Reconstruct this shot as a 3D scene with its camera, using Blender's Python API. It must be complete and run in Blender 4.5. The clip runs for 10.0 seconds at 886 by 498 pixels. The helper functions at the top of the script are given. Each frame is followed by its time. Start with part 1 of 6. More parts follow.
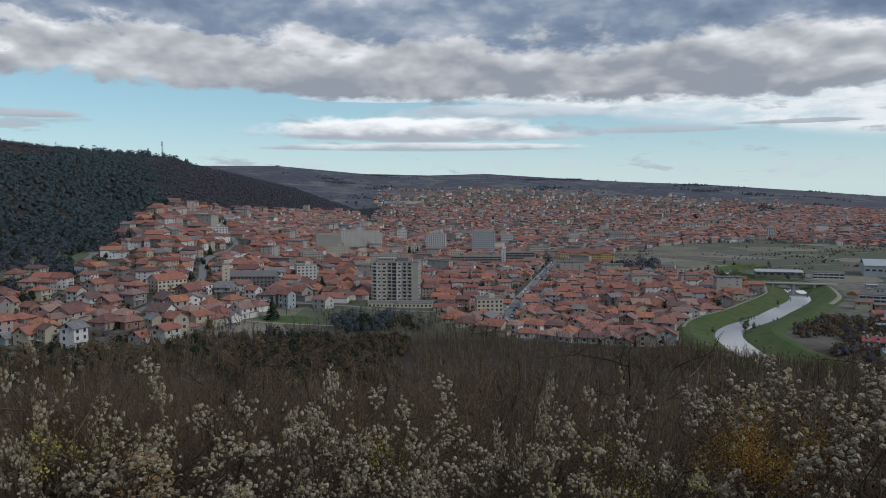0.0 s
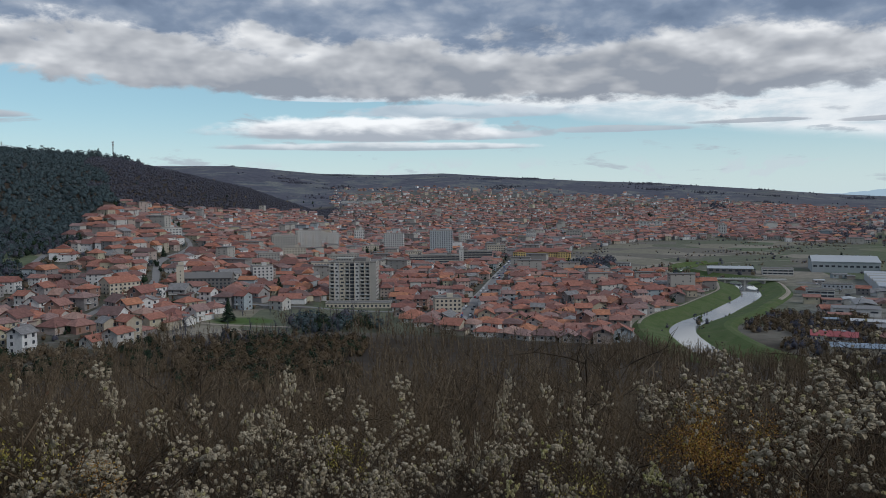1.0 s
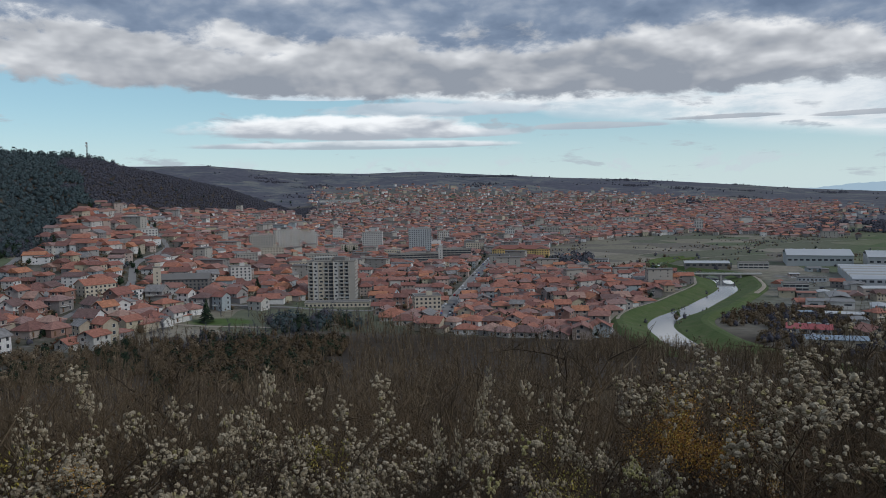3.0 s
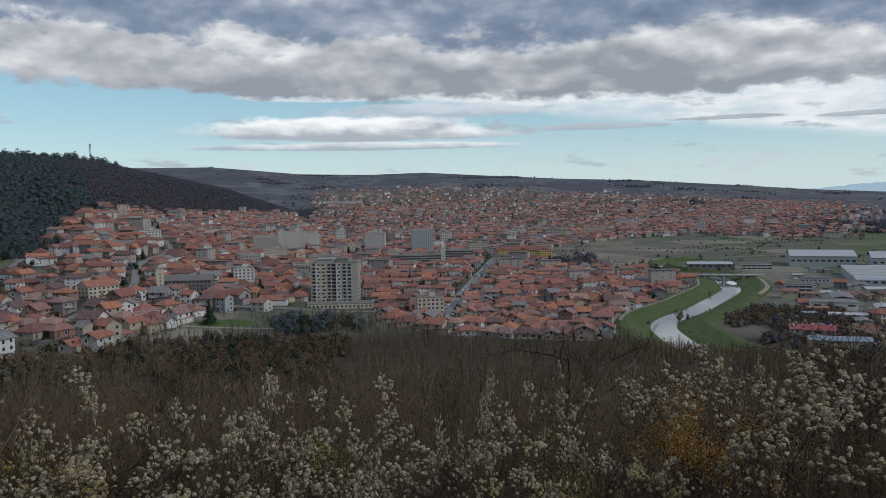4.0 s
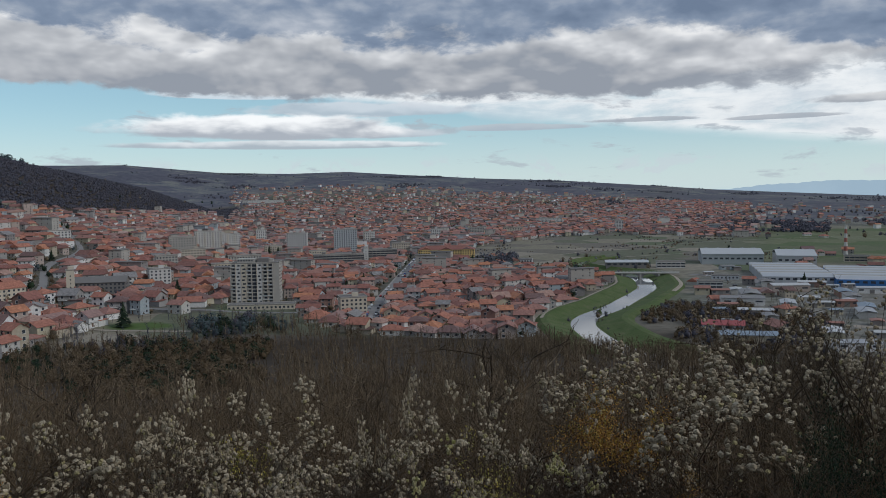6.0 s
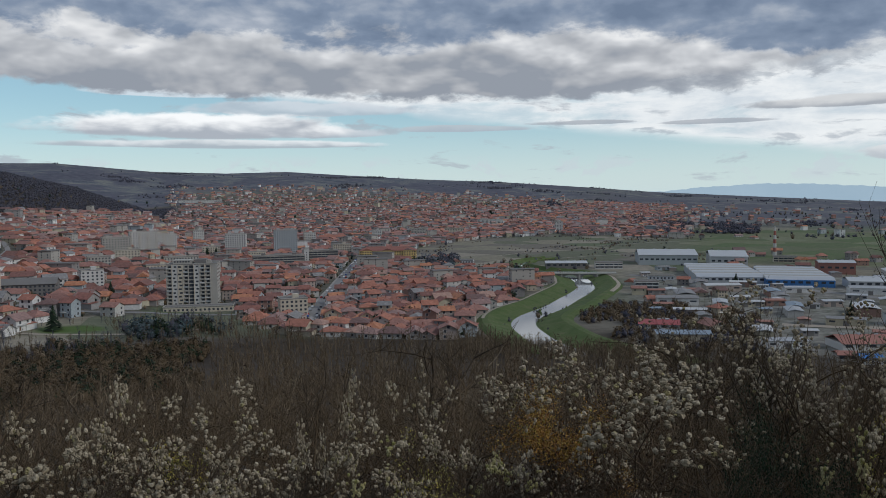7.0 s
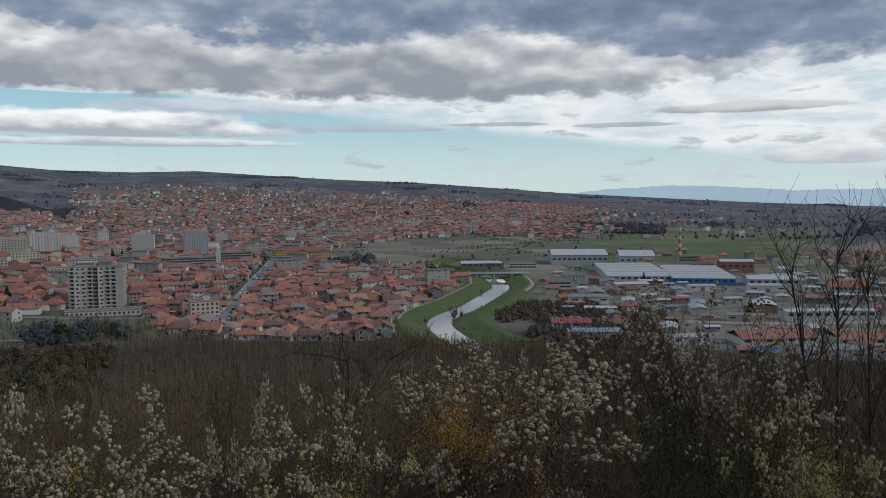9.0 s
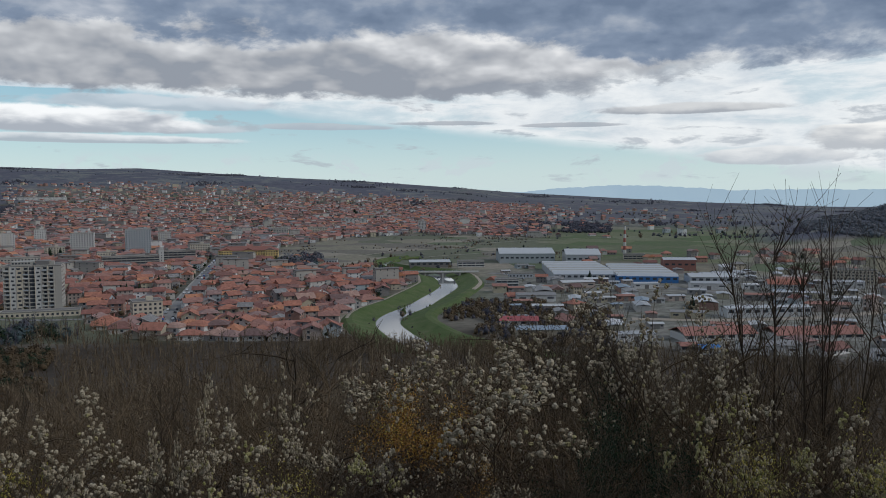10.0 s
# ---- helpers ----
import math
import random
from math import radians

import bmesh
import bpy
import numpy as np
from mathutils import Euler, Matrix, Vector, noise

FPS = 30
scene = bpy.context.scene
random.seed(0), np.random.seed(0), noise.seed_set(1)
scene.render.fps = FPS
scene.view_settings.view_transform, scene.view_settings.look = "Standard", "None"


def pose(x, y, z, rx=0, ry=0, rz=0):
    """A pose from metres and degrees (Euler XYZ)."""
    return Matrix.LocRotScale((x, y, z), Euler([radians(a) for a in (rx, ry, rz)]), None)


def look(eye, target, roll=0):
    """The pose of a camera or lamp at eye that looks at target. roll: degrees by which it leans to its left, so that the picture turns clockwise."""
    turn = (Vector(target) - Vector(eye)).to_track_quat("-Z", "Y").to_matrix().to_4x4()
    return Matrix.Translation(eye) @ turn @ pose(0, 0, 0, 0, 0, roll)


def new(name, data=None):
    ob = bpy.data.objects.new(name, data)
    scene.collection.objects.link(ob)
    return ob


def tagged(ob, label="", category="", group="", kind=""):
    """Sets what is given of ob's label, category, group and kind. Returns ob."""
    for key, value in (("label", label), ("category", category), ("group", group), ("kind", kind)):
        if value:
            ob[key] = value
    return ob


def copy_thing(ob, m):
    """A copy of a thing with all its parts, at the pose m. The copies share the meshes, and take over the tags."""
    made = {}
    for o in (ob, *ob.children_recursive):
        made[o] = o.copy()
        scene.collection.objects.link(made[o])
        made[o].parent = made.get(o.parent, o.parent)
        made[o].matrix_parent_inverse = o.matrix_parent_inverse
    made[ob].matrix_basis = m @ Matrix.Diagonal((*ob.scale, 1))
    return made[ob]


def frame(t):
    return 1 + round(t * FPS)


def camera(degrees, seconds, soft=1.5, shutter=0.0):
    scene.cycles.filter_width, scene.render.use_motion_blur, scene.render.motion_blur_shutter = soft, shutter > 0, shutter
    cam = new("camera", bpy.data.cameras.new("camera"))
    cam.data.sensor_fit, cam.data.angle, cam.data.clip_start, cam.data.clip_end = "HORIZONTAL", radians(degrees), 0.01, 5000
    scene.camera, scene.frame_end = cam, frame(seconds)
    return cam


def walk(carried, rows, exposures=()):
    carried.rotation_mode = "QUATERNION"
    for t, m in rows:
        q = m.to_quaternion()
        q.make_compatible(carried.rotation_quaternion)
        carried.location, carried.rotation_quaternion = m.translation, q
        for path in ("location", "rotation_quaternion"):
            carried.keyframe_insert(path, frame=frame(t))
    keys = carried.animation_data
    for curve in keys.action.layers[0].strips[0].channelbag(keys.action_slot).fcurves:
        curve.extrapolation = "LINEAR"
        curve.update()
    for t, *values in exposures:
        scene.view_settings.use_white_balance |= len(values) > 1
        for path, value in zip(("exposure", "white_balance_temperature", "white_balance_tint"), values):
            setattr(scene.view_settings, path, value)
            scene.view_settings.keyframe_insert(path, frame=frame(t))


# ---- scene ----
import functools

EYE = 85.0
cam = camera(58.46, 10.0, soft=0.75)
# seconds, yaw, pitch, roll of a turn on the spot; the eye swings a few centimetres with it
ROWS = [
    (0.0, 0.00, -3.70, 0.20), (0.5, -1.64, -3.77, 0.29), (1.0, -3.07, -3.75, 0.48), (1.5, -3.78, -3.79, 0.70),
    (2.0, -4.20, -3.86, 0.84), (2.5, -4.70, -3.94, 1.01), (4.0, -4.44, -3.83, 1.10), (4.5, -5.84, -3.88, 1.02),
    (5.0, -6.46, -3.87, 1.12), (6.5, -12.37, -3.98, 0.76), (7.0, -14.21, -3.95, 0.64), (7.5, -15.27, -3.97, 0.67),
    (8.0, -16.75, -3.97, 0.74), (8.5, -18.82, -4.05, 0.60), (9.0, -20.29, -3.96, 0.41), (9.5, -22.42, -4.03, 0.21),
    (10.0, -24.01, -4.07, 0.19),
]
walk(cam, [(t, pose(-0.003 * yaw, 0, EYE, 90 + pitch, roll, yaw)) for t, yaw, pitch, roll in ROWS], exposures=[(0.0, 0.0, 6150, 10), (10.0, 0.0, 6250, 10)])

# ---- sky, sun ----
world = bpy.data.worlds.new("world")
scene.world = world
world.use_nodes = True


class Graph:
    """Short spelling for node trees."""

    def __init__(self, tree):
        self.t = tree

    def put(self, socket, value):
        if hasattr(value, "is_linked"):
            self.t.links.new(value, socket)
        elif isinstance(value, (tuple, list)) and len(value) == 3 and socket.type == "RGBA":
            socket.default_value = (*value, 1)
        else:
            socket.default_value = value

    def m(self, op, a, b=0.0, c=0.0, clamp=False):
        n = self.t.nodes.new("ShaderNodeMath")
        n.operation, n.use_clamp = op, clamp
        for i, v in enumerate((a, b, c)):
            self.put(n.inputs[i], v)
        return n.outputs[0]

    def add(self, a, b): return self.m("ADD", a, b)
    def sub(self, a, b): return self.m("SUBTRACT", a, b)
    def mul(self, a, b): return self.m("MULTIPLY", a, b)

    def step(self, v, lo, hi, a=0.0, b=1.0):
        n = self.t.nodes.new("ShaderNodeMapRange")
        n.interpolation_type = "SMOOTHSTEP"
        for i, x in enumerate((v, lo, hi, a, b)):
            self.put(n.inputs[i], x)
        return n.outputs[0]

    def mix(self, f, a, b, kind="MIX"):
        n = self.t.nodes.new("ShaderNodeMix")
        n.data_type, n.blend_type = "RGBA", kind
        self.put(n.inputs[0], f), self.put(n.inputs[6], a), self.put(n.inputs[7], b)
        return n.outputs[2]

    def vec(self, x, y, z):
        n = self.t.nodes.new("ShaderNodeCombineXYZ")
        for i, v in enumerate((x, y, z)):
            self.put(n.inputs[i], v)
        return n.outputs[0]

    def noise(self, v, scale, detail=4.0, rough=0.55, warp=0.0):
        n = self.t.nodes.new("ShaderNodeTexNoise")
        self.put(n.inputs["Vector"], v)
        n.inputs["Scale"].default_value, n.inputs["Detail"].default_value = scale, detail
        n.inputs["Roughness"].default_value, n.inputs["Distortion"].default_value = rough, warp
        return n.outputs[0]

    def ramp(self, f, stops, flat=False):
        n = self.t.nodes.new("ShaderNodeValToRGB")
        if flat:
            n.color_ramp.interpolation = "CONSTANT"
        e = n.color_ramp.elements
        while len(e) < len(stops):
            e.new(0.5)
        for i, (p, c) in enumerate(stops):
            e[i].position, e[i].color = p, (*c, 1)
        self.put(n.inputs[0], f)
        return n.outputs[0]


def make_sky():
    tree = world.node_tree
    tree.nodes.clear()
    g = Graph(tree)
    out, bg = tree.nodes.new("ShaderNodeOutputWorld"), tree.nodes.new("ShaderNodeBackground")
    tree.links.new(bg.outputs[0], out.inputs[0])
    way = tree.nodes.new("ShaderNodeTexCoord").outputs["Generated"]
    sep = tree.nodes.new("ShaderNodeSeparateXYZ")
    tree.links.new(way, sep.inputs[0])
    x, y, z = sep.outputs
    az = g.mul(g.m("ARCTAN2", x, y), 57.2958)
    el = g.mul(g.m("ARCSINE", z), 57.2958)
    air = tree.nodes.new("ShaderNodeTexSky")
    air.sky_type, air.sun_disc = "NISHITA", False
    air.sun_elevation, air.sun_rotation, air.altitude = radians(33), radians(125), 400
    air.air_density, air.dust_density, air.ozone_density = 1.0, 0.6, 1.5
    clear = g.mix(1.0, air.outputs[0], (0.072, 0.083, 0.078), "MULTIPLY")
    # clear sky, paler towards the horizon
    clear = g.mix(g.step(el, -1, 9, 0.8, 0.35), clear, g.mix(g.step(el, 0.5, 7), (0.66, 0.78, 0.79), (0.46, 0.70, 0.83)))
    # cloud planes: directions laid on a level layer, and a plain one for small shapes
    lift = g.m("MAXIMUM", g.add(z, 0.05), 0.03)
    plane = g.vec(g.m("DIVIDE", x, lift), g.m("DIVIDE", y, lift), 0.0)
    flat = g.vec(g.mul(az, 0.1), g.mul(el, 0.42), 0.0)
    puff = g.vec(g.mul(az, 0.1), g.mul(el, 0.2), 3.0)
    n_big = g.noise(plane, 0.55, 6, 0.55, 0.3)
    n_puff = g.noise(puff, 2.6, 7, 0.6, 0.2)
    n_puff_up = g.noise(g.vec(g.mul(az, 0.1), g.mul(g.add(el, 1.0), 0.2), 3.0), 2.2, 3.2, 0.5, 0.15)
    lit = g.sub(g.noise(puff, 2.2, 3.2, 0.5, 0.15), n_puff_up)
    n_flat = g.noise(flat, 1.6, 6, 0.6, 0.3)
    n_wide = g.noise(flat, 0.55, 4, 0.5, 0.0)
    jag = g.mul(g.sub(n_puff, 0.5), 3.2)
    # thin white sheet, over a long slanting edge
    edge = g.add(g.sub(6.9, g.mul(az, 0.112)), g.mul(g.sub(n_flat, 0.5), 1.6))
    sheet = g.mul(g.step(g.sub(el, edge), -0.1, 0.7), g.step(az, -9, 2))
    holes = g.step(g.add(n_wide, g.mul(g.sub(n_flat, 0.5), 0.6)), 0.32, 0.47, 0.6, 1.0)
    sheet = g.mul(sheet, holes)
    col = g.mix(g.mul(sheet, 0.93), clear, g.mix(g.step(g.add(g.mul(n_flat, 0.6), g.mul(n_puff, 0.4)), 0.32, 0.60), (0.60, 0.65, 0.69), (0.90, 0.90, 0.88)))
    # grey streaks in the clear band and the sheet
    streak = g.mul(g.step(n_flat, 0.565, 0.66), g.mul(g.step(el, 0.3, 1.2), g.step(el, 9, 7)))
    col = g.mix(g.mul(streak, 0.75), col, (0.42, 0.46, 0.50))

    def bank(col, a0, e0, wa, we, strength=1.0, light=(0.84, 0.84, 0.83), dark=(0.42, 0.45, 0.48), rag=0.9):
        """One flat-bottomed cloud of its own."""
        da = g.m("DIVIDE", g.sub(az, a0), wa)
        de = g.m("DIVIDE", g.sub(el, e0), we)
        de = g.m("MULTIPLY", de, g.step(de, -0.2, 0.2, 1.9, 1.0))
        d = g.add(g.mul(da, da), g.mul(de, de))
        d = g.add(d, g.add(g.mul(g.sub(n_flat, 0.5), rag * 2.2), g.mul(g.sub(n_puff, 0.5), rag * 1.6)))
        mask = g.mul(g.step(d, 1.1, 0.55), strength)
        tone = g.step(g.add(g.add(de, g.mul(g.sub(n_flat, 0.5), 2.6)), g.mul(lit, 3.0)), -0.6, 0.95)
        return g.mix(mask, col, g.mix(tone, dark, light))

    col = bank(col, -3.5, 7.0, 6.5, 0.5, 0.9, (0.84, 0.85, 0.85), (0.66, 0.72, 0.76), 0.7)
    col = bank(col, 4.0, 5.95, 8.5, 0.75, 0.8, (0.66, 0.69, 0.72), (0.46, 0.51, 0.56))
    col = bank(col, 4.5, 4.35, 7.0, 0.55, 0.85, (0.6, 0.63, 0.66), (0.42, 0.46, 0.51))
    col = bank(col, -2.4, 4.6, 11.5, 1.25, 1.0, (0.96, 0.96, 0.94), (0.42, 0.45, 0.49), 0.75)
    col = bank(col, -1.2, 3.55, 12.5, 0.42, 0.95, (0.80, 0.82, 0.82), (0.42, 0.47, 0.51), 0.6)
    col = bank(col, 15.5, 4.6, 5.5, 0.33, 0.8, (0.5, 0.53, 0.56), (0.42, 0.45, 0.5))
    col = bank(col, 24.0, 4.9, 4.0, 0.22, 0.8, (0.42, 0.44, 0.47), (0.36, 0.39, 0.43))
    col = bank(col, 33.0, 4.7, 4.0, 0.22, 0.8, (0.42, 0.44, 0.47), (0.36, 0.39, 0.43))
    col = bank(col, 41.5, 5.6, 6.5, 0.5, 0.9, (0.66, 0.66, 0.65), (0.36, 0.38, 0.41))
    col = bank(col, 47.5, 2.2, 5.0, 0.8, 0.9, (0.82, 0.82, 0.80), (0.5, 0.53, 0.56), 1.3)
    col = bank(col, 53.5, 3.2, 5.0, 1.5, 0.95, (0.95, 0.93, 0.88), (0.5, 0.52, 0.54), 1.3)
    col = bank(col, -28.0, 5.4, 4.0, 0.4, 0.9, (0.5, 0.53, 0.56), (0.38, 0.42, 0.46))
    # small heaps along the horizon
    low = g.mul(g.step(n_puff, 0.52, 0.6), g.mul(g.step(el, 0.4, 1.2), g.step(el, 3.0, 2.0)))
    col = g.mix(g.mul(low, 0.55), col, (0.58, 0.63, 0.66))
    # the high dark deck with its ragged lower edge
    base = g.add(g.add(8.1, g.mul(g.step(az, -30, 0), -1.35)), g.mul(g.step(az, 30, 46), 1.8))
    deck = g.step(g.sub(el, g.add(base, jag)), -0.25, 0.35)
    soft = g.step(g.sub(el, g.add(base, g.mul(jag, 1.5))), -1.0, 1.3)
    deck = g.m("MINIMUM", deck, g.mix(g.step(az, 24, 38), deck, soft))
    rim = g.add(g.add(g.step(az, 20, 55, 10.7, 7.5), g.mul(g.sub(n_wide, 0.5), 6.0)), g.mul(jag, 1.7))
    upper = g.step(g.sub(el, rim), -0.35, 0.75)
    rise = g.m("DIVIDE", g.sub(el, g.add(base, g.mul(jag, 0.7))), g.m("MAXIMUM", g.sub(rim, base), 1.2))
    heap = g.add(g.add(g.mul(rise, 0.66), g.mul(lit, 2.0)), g.mul(g.sub(n_puff, 0.5), 1.2))
    heap = g.add(heap, g.add(g.mul(g.sub(n_big, 0.5), 1.1), g.step(az, -30, 15, 0.12, -0.10)))
    lower = g.ramp(heap, [(0.0, (0.30, 0.325, 0.365)), (0.22, (0.39, 0.405, 0.43)), (0.48, (0.49, 0.50, 0.515)), (0.74, (0.64, 0.645, 0.65)), (0.98, (0.84, 0.83, 0.81))])
    body = g.add(g.add(g.mul(g.sub(n_big, 0.5), 1.1), g.mul(g.sub(n_puff, 0.5), 0.95)), g.mul(lit, 1.3))
    body = g.add(body, g.mul(g.step(az, 22, 48), -0.16))
    high = g.ramp(g.add(body, 0.40), [(0.0, (0.16, 0.21, 0.295)), (0.30, (0.225, 0.28, 0.37)), (0.52, (0.335, 0.38, 0.45)), (0.75, (0.48, 0.51, 0.56)), (0.98, (0.70, 0.71, 0.72))])
    tone = g.mix(upper, lower, high)
    col = g.mix(deck, col, tone)
    # ground haze colour under the horizon
    col = g.mix(g.step(el, -0.3, -4), col, (0.10, 0.10, 0.09))
    tree.links.new(col, bg.inputs[0])
    bg.inputs[1].default_value = 1.0


make_sky()
sun = new("sun", bpy.data.lights.new("sun", "SUN"))
sun.data.energy, sun.data.angle, sun.data.color = 1.2, radians(12), (1.0, 0.97, 0.92)
sun.matrix_world = look((300 * math.sin(radians(125)), 300 * math.cos(radians(125)), 200), (0, 0, 0))

# ---- materials ----


def material(name, rough=0.85, metal=0.0, spec=0.3):
    mat = bpy.data.materials.new(name)
    mat.use_nodes = True
    g = Graph(mat.node_tree)
    g.b = mat.node_tree.nodes["Principled BSDF"]
    g.b.inputs["Roughness"].default_value, g.b.inputs["Metallic"].default_value = rough, metal
    g.b.inputs["Specular IOR Level"].default_value = spec
    g.place = mat.node_tree.nodes.new("ShaderNodeTexCoord").outputs["Object"]
    return mat, g


def colour(g, c):
    g.put(g.b.inputs["Base Color"], c)


def bump(g, height, strength=0.3, distance=0.05):
    n = g.t.nodes.new("ShaderNodeBump")
    n.inputs["Strength"].default_value, n.inputs["Distance"].default_value = strength, distance
    g.put(n.inputs["Height"], height)
    g.put(g.b.inputs["Normal"], n.outputs[0])


def plain(name, c, rough=0.85, scale=1.5, spread=0.35, metal=0.0, fine=18.0):
    """One colour with stains at a large scale and grain at a small one."""
    mat, g = material(name, rough, metal)
    a = g.noise(g.place, scale, 5, 0.6)
    b = g.noise(g.place, fine, 3, 0.6)
    v = g.add(g.mul(g.sub(a, 0.5), spread * 2), g.mul(g.sub(b, 0.5), spread))
    dark, light = tuple(x * (1 - spread) for x in c), tuple(min(1, x * (1 + spread)) for x in c)
    colour(g, g.mix(g.m("ADD", v, 0.5, clamp=True), dark, light))
    bump(g, b, 0.2, 0.02)
    return mat


def varied(name, stops, rough=0.85, island=False, stain=0.25, scale=0.8, flat=True):
    """A colour picked for each object, or each loose piece, out of a few, with stains."""
    mat, g = material(name, rough)
    if island:
        pick = g.t.nodes.new("ShaderNodeNewGeometry").outputs["Random Per Island"]
    else:
        pick = g.t.nodes.new("ShaderNodeObjectInfo").outputs["Random"]
    c = g.ramp(pick, stops, flat)
    a = g.noise(g.place, scale, 5, 0.65)
    c = g.mix(1.0, c, g.ramp(a, [(0.3, (1 - stain,) * 3), (0.7, (1.0,) * 3)]), "MULTIPLY")
    colour(g, c)
    return mat


WALLS = [(0.0, (0.60, 0.58, 0.54)), (0.14, (0.37, 0.355, 0.34)), (0.28, (0.76, 0.75, 0.72)), (0.38, (0.50, 0.44, 0.34)), (0.50, (0.31, 0.285, 0.27)),
         (0.62, (0.48, 0.40, 0.35)), (0.72, (0.35, 0.22, 0.175)), (0.82, (0.54, 0.49, 0.36)), (0.89, (0.41, 0.46, 0.48)), (0.92, (0.80, 0.79, 0.77))]
# far roofs: distance haze put into the tile colours, duller than the near ramp
ROOFS_HAZED = [(0.0, (0.43, 0.195, 0.155)), (0.16, (0.35, 0.18, 0.15)), (0.30, (0.50, 0.23, 0.165)), (0.42, (0.28, 0.15, 0.13)), (0.54, (0.41, 0.225, 0.185)),
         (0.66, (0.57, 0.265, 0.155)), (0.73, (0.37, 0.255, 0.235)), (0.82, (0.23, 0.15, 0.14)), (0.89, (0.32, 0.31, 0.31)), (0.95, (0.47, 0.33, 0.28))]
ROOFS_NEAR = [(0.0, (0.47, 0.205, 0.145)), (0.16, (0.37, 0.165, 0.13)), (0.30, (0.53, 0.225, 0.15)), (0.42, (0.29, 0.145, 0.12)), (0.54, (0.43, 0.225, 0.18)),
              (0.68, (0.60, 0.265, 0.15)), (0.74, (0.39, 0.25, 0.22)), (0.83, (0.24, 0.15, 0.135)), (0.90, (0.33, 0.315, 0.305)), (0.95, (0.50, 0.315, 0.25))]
M_WALL = varied("wall_render", WALLS)
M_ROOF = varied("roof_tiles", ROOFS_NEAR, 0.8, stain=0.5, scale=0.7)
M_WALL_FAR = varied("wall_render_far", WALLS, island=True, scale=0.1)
M_ROOF_MID = varied("roof_tiles_mid", ROOFS_NEAR, 0.8, island=True, stain=0.5, scale=0.5)
M_ROOF_HAZED = varied("roof_tiles_hazed", ROOFS_HAZED, 0.8, island=True, stain=0.35, scale=0.15)
M_GLASS = plain("window_glass", (0.065, 0.072, 0.085), 0.15, 0.5, 0.5)
M_FRAME = plain("window_frame_white", (0.7, 0.69, 0.66), 0.5)
M_CONCRETE = plain("concrete", (0.41, 0.39, 0.35), 0.9, 0.12, 0.3)
M_CONCRETE_D = plain("concrete_dark", (0.20, 0.19, 0.18), 0.9, 0.15, 0.3)
M_WHITE = plain("white_render", (0.57, 0.56, 0.53), 0.85, 0.15, 0.18)
M_CREAM = plain("cream_render", (0.56, 0.50, 0.40), 0.85, 0.15, 0.2)
M_YELLOW = plain("ochre_render", (0.68, 0.49, 0.21), 0.85, 0.15, 0.2)
M_PINK = plain("pink_render", (0.62, 0.40, 0.34), 0.85, 0.15, 0.2)
M_GREYBLUE = plain("grey_blue_panel", (0.40, 0.43, 0.44), 0.7, 0.15, 0.2)
M_BLUE = plain("blue_sheet", (0.06, 0.19, 0.44), 0.5, 0.2, 0.3)
M_RED = plain("red_sheet", (0.37, 0.10, 0.10), 0.55, 0.2, 0.3)
M_BRICKRED = plain("brick_red", (0.35, 0.17, 0.135), 0.85, 0.2, 0.3)
M_METAL = plain("roof_sheet_grey", (0.46, 0.48, 0.50), 0.5, 0.08, 0.25)
M_METAL_L = plain("roof_sheet_white", (0.52, 0.53, 0.53), 0.5, 0.08, 0.2)
M_TAR = plain("flat_roof_tar", (0.19, 0.18, 0.17), 0.9, 0.2, 0.35)
M_ASPHALT = plain("asphalt", (0.245, 0.235, 0.225), 0.9, 0.15, 0.25)
M_DIRT = plain("dirt_track", (0.36, 0.31, 0.25), 0.95, 0.2, 0.3)
M_CARS = varied("car_paint", [(0.0, (0.6, 0.6, 0.6)), (0.25, (0.05, 0.05, 0.06)), (0.45, (0.3, 0.32, 0.34)), (0.65, (0.4, 0.04, 0.04)), (0.78, (0.06, 0.1, 0.3)), (0.9, (0.75, 0.75, 0.74))], 0.3, stain=0.05)
M_TYRE = plain("tyre", (0.03, 0.03, 0.03), 0.9)
M_BARK = plain("bark", (0.115, 0.081, 0.046), 0.95, 3.0, 0.4, fine=40)
M_BARK_D = plain("bark_dark", (0.062, 0.045, 0.029), 0.95, 3.0, 0.4, fine=40)
M_HEAD = varied("seed_fluff", [(0.0, (0.39, 0.325, 0.22)), (0.35, (0.50, 0.425, 0.30)), (0.7, (0.28, 0.225, 0.145)), (0.92, (0.40, 0.345, 0.17))], 0.95, island=True, stain=0.35, scale=30)
M_HEAD_Y = varied("seed_fluff_greenish", [(0.0, (0.42, 0.37, 0.16)), (0.4, (0.50, 0.45, 0.24)), (0.8, (0.34, 0.32, 0.11))], 0.95, island=True, stain=0.4, scale=30)
M_LEAF_O = varied("leaf_orange", [(0.0, (0.42, 0.22, 0.035)), (0.35, (0.30, 0.14, 0.03)), (0.65, (0.50, 0.33, 0.06)), (0.85, (0.2, 0.09, 0.03))], 0.7, island=True)
M_LEAF_Y = varied("leaf_yellow", [(0.0, (0.50, 0.40, 0.07)), (0.4, (0.34, 0.33, 0.07)), (0.75, (0.56, 0.46, 0.12))], 0.7, island=True)
M_LEAF_B = varied("leaf_brown", [(0.0, (0.072, 0.042, 0.024)), (0.4, (0.115, 0.064, 0.034)), (0.75, (0.042, 0.029, 0.02))], 0.8, island=True)
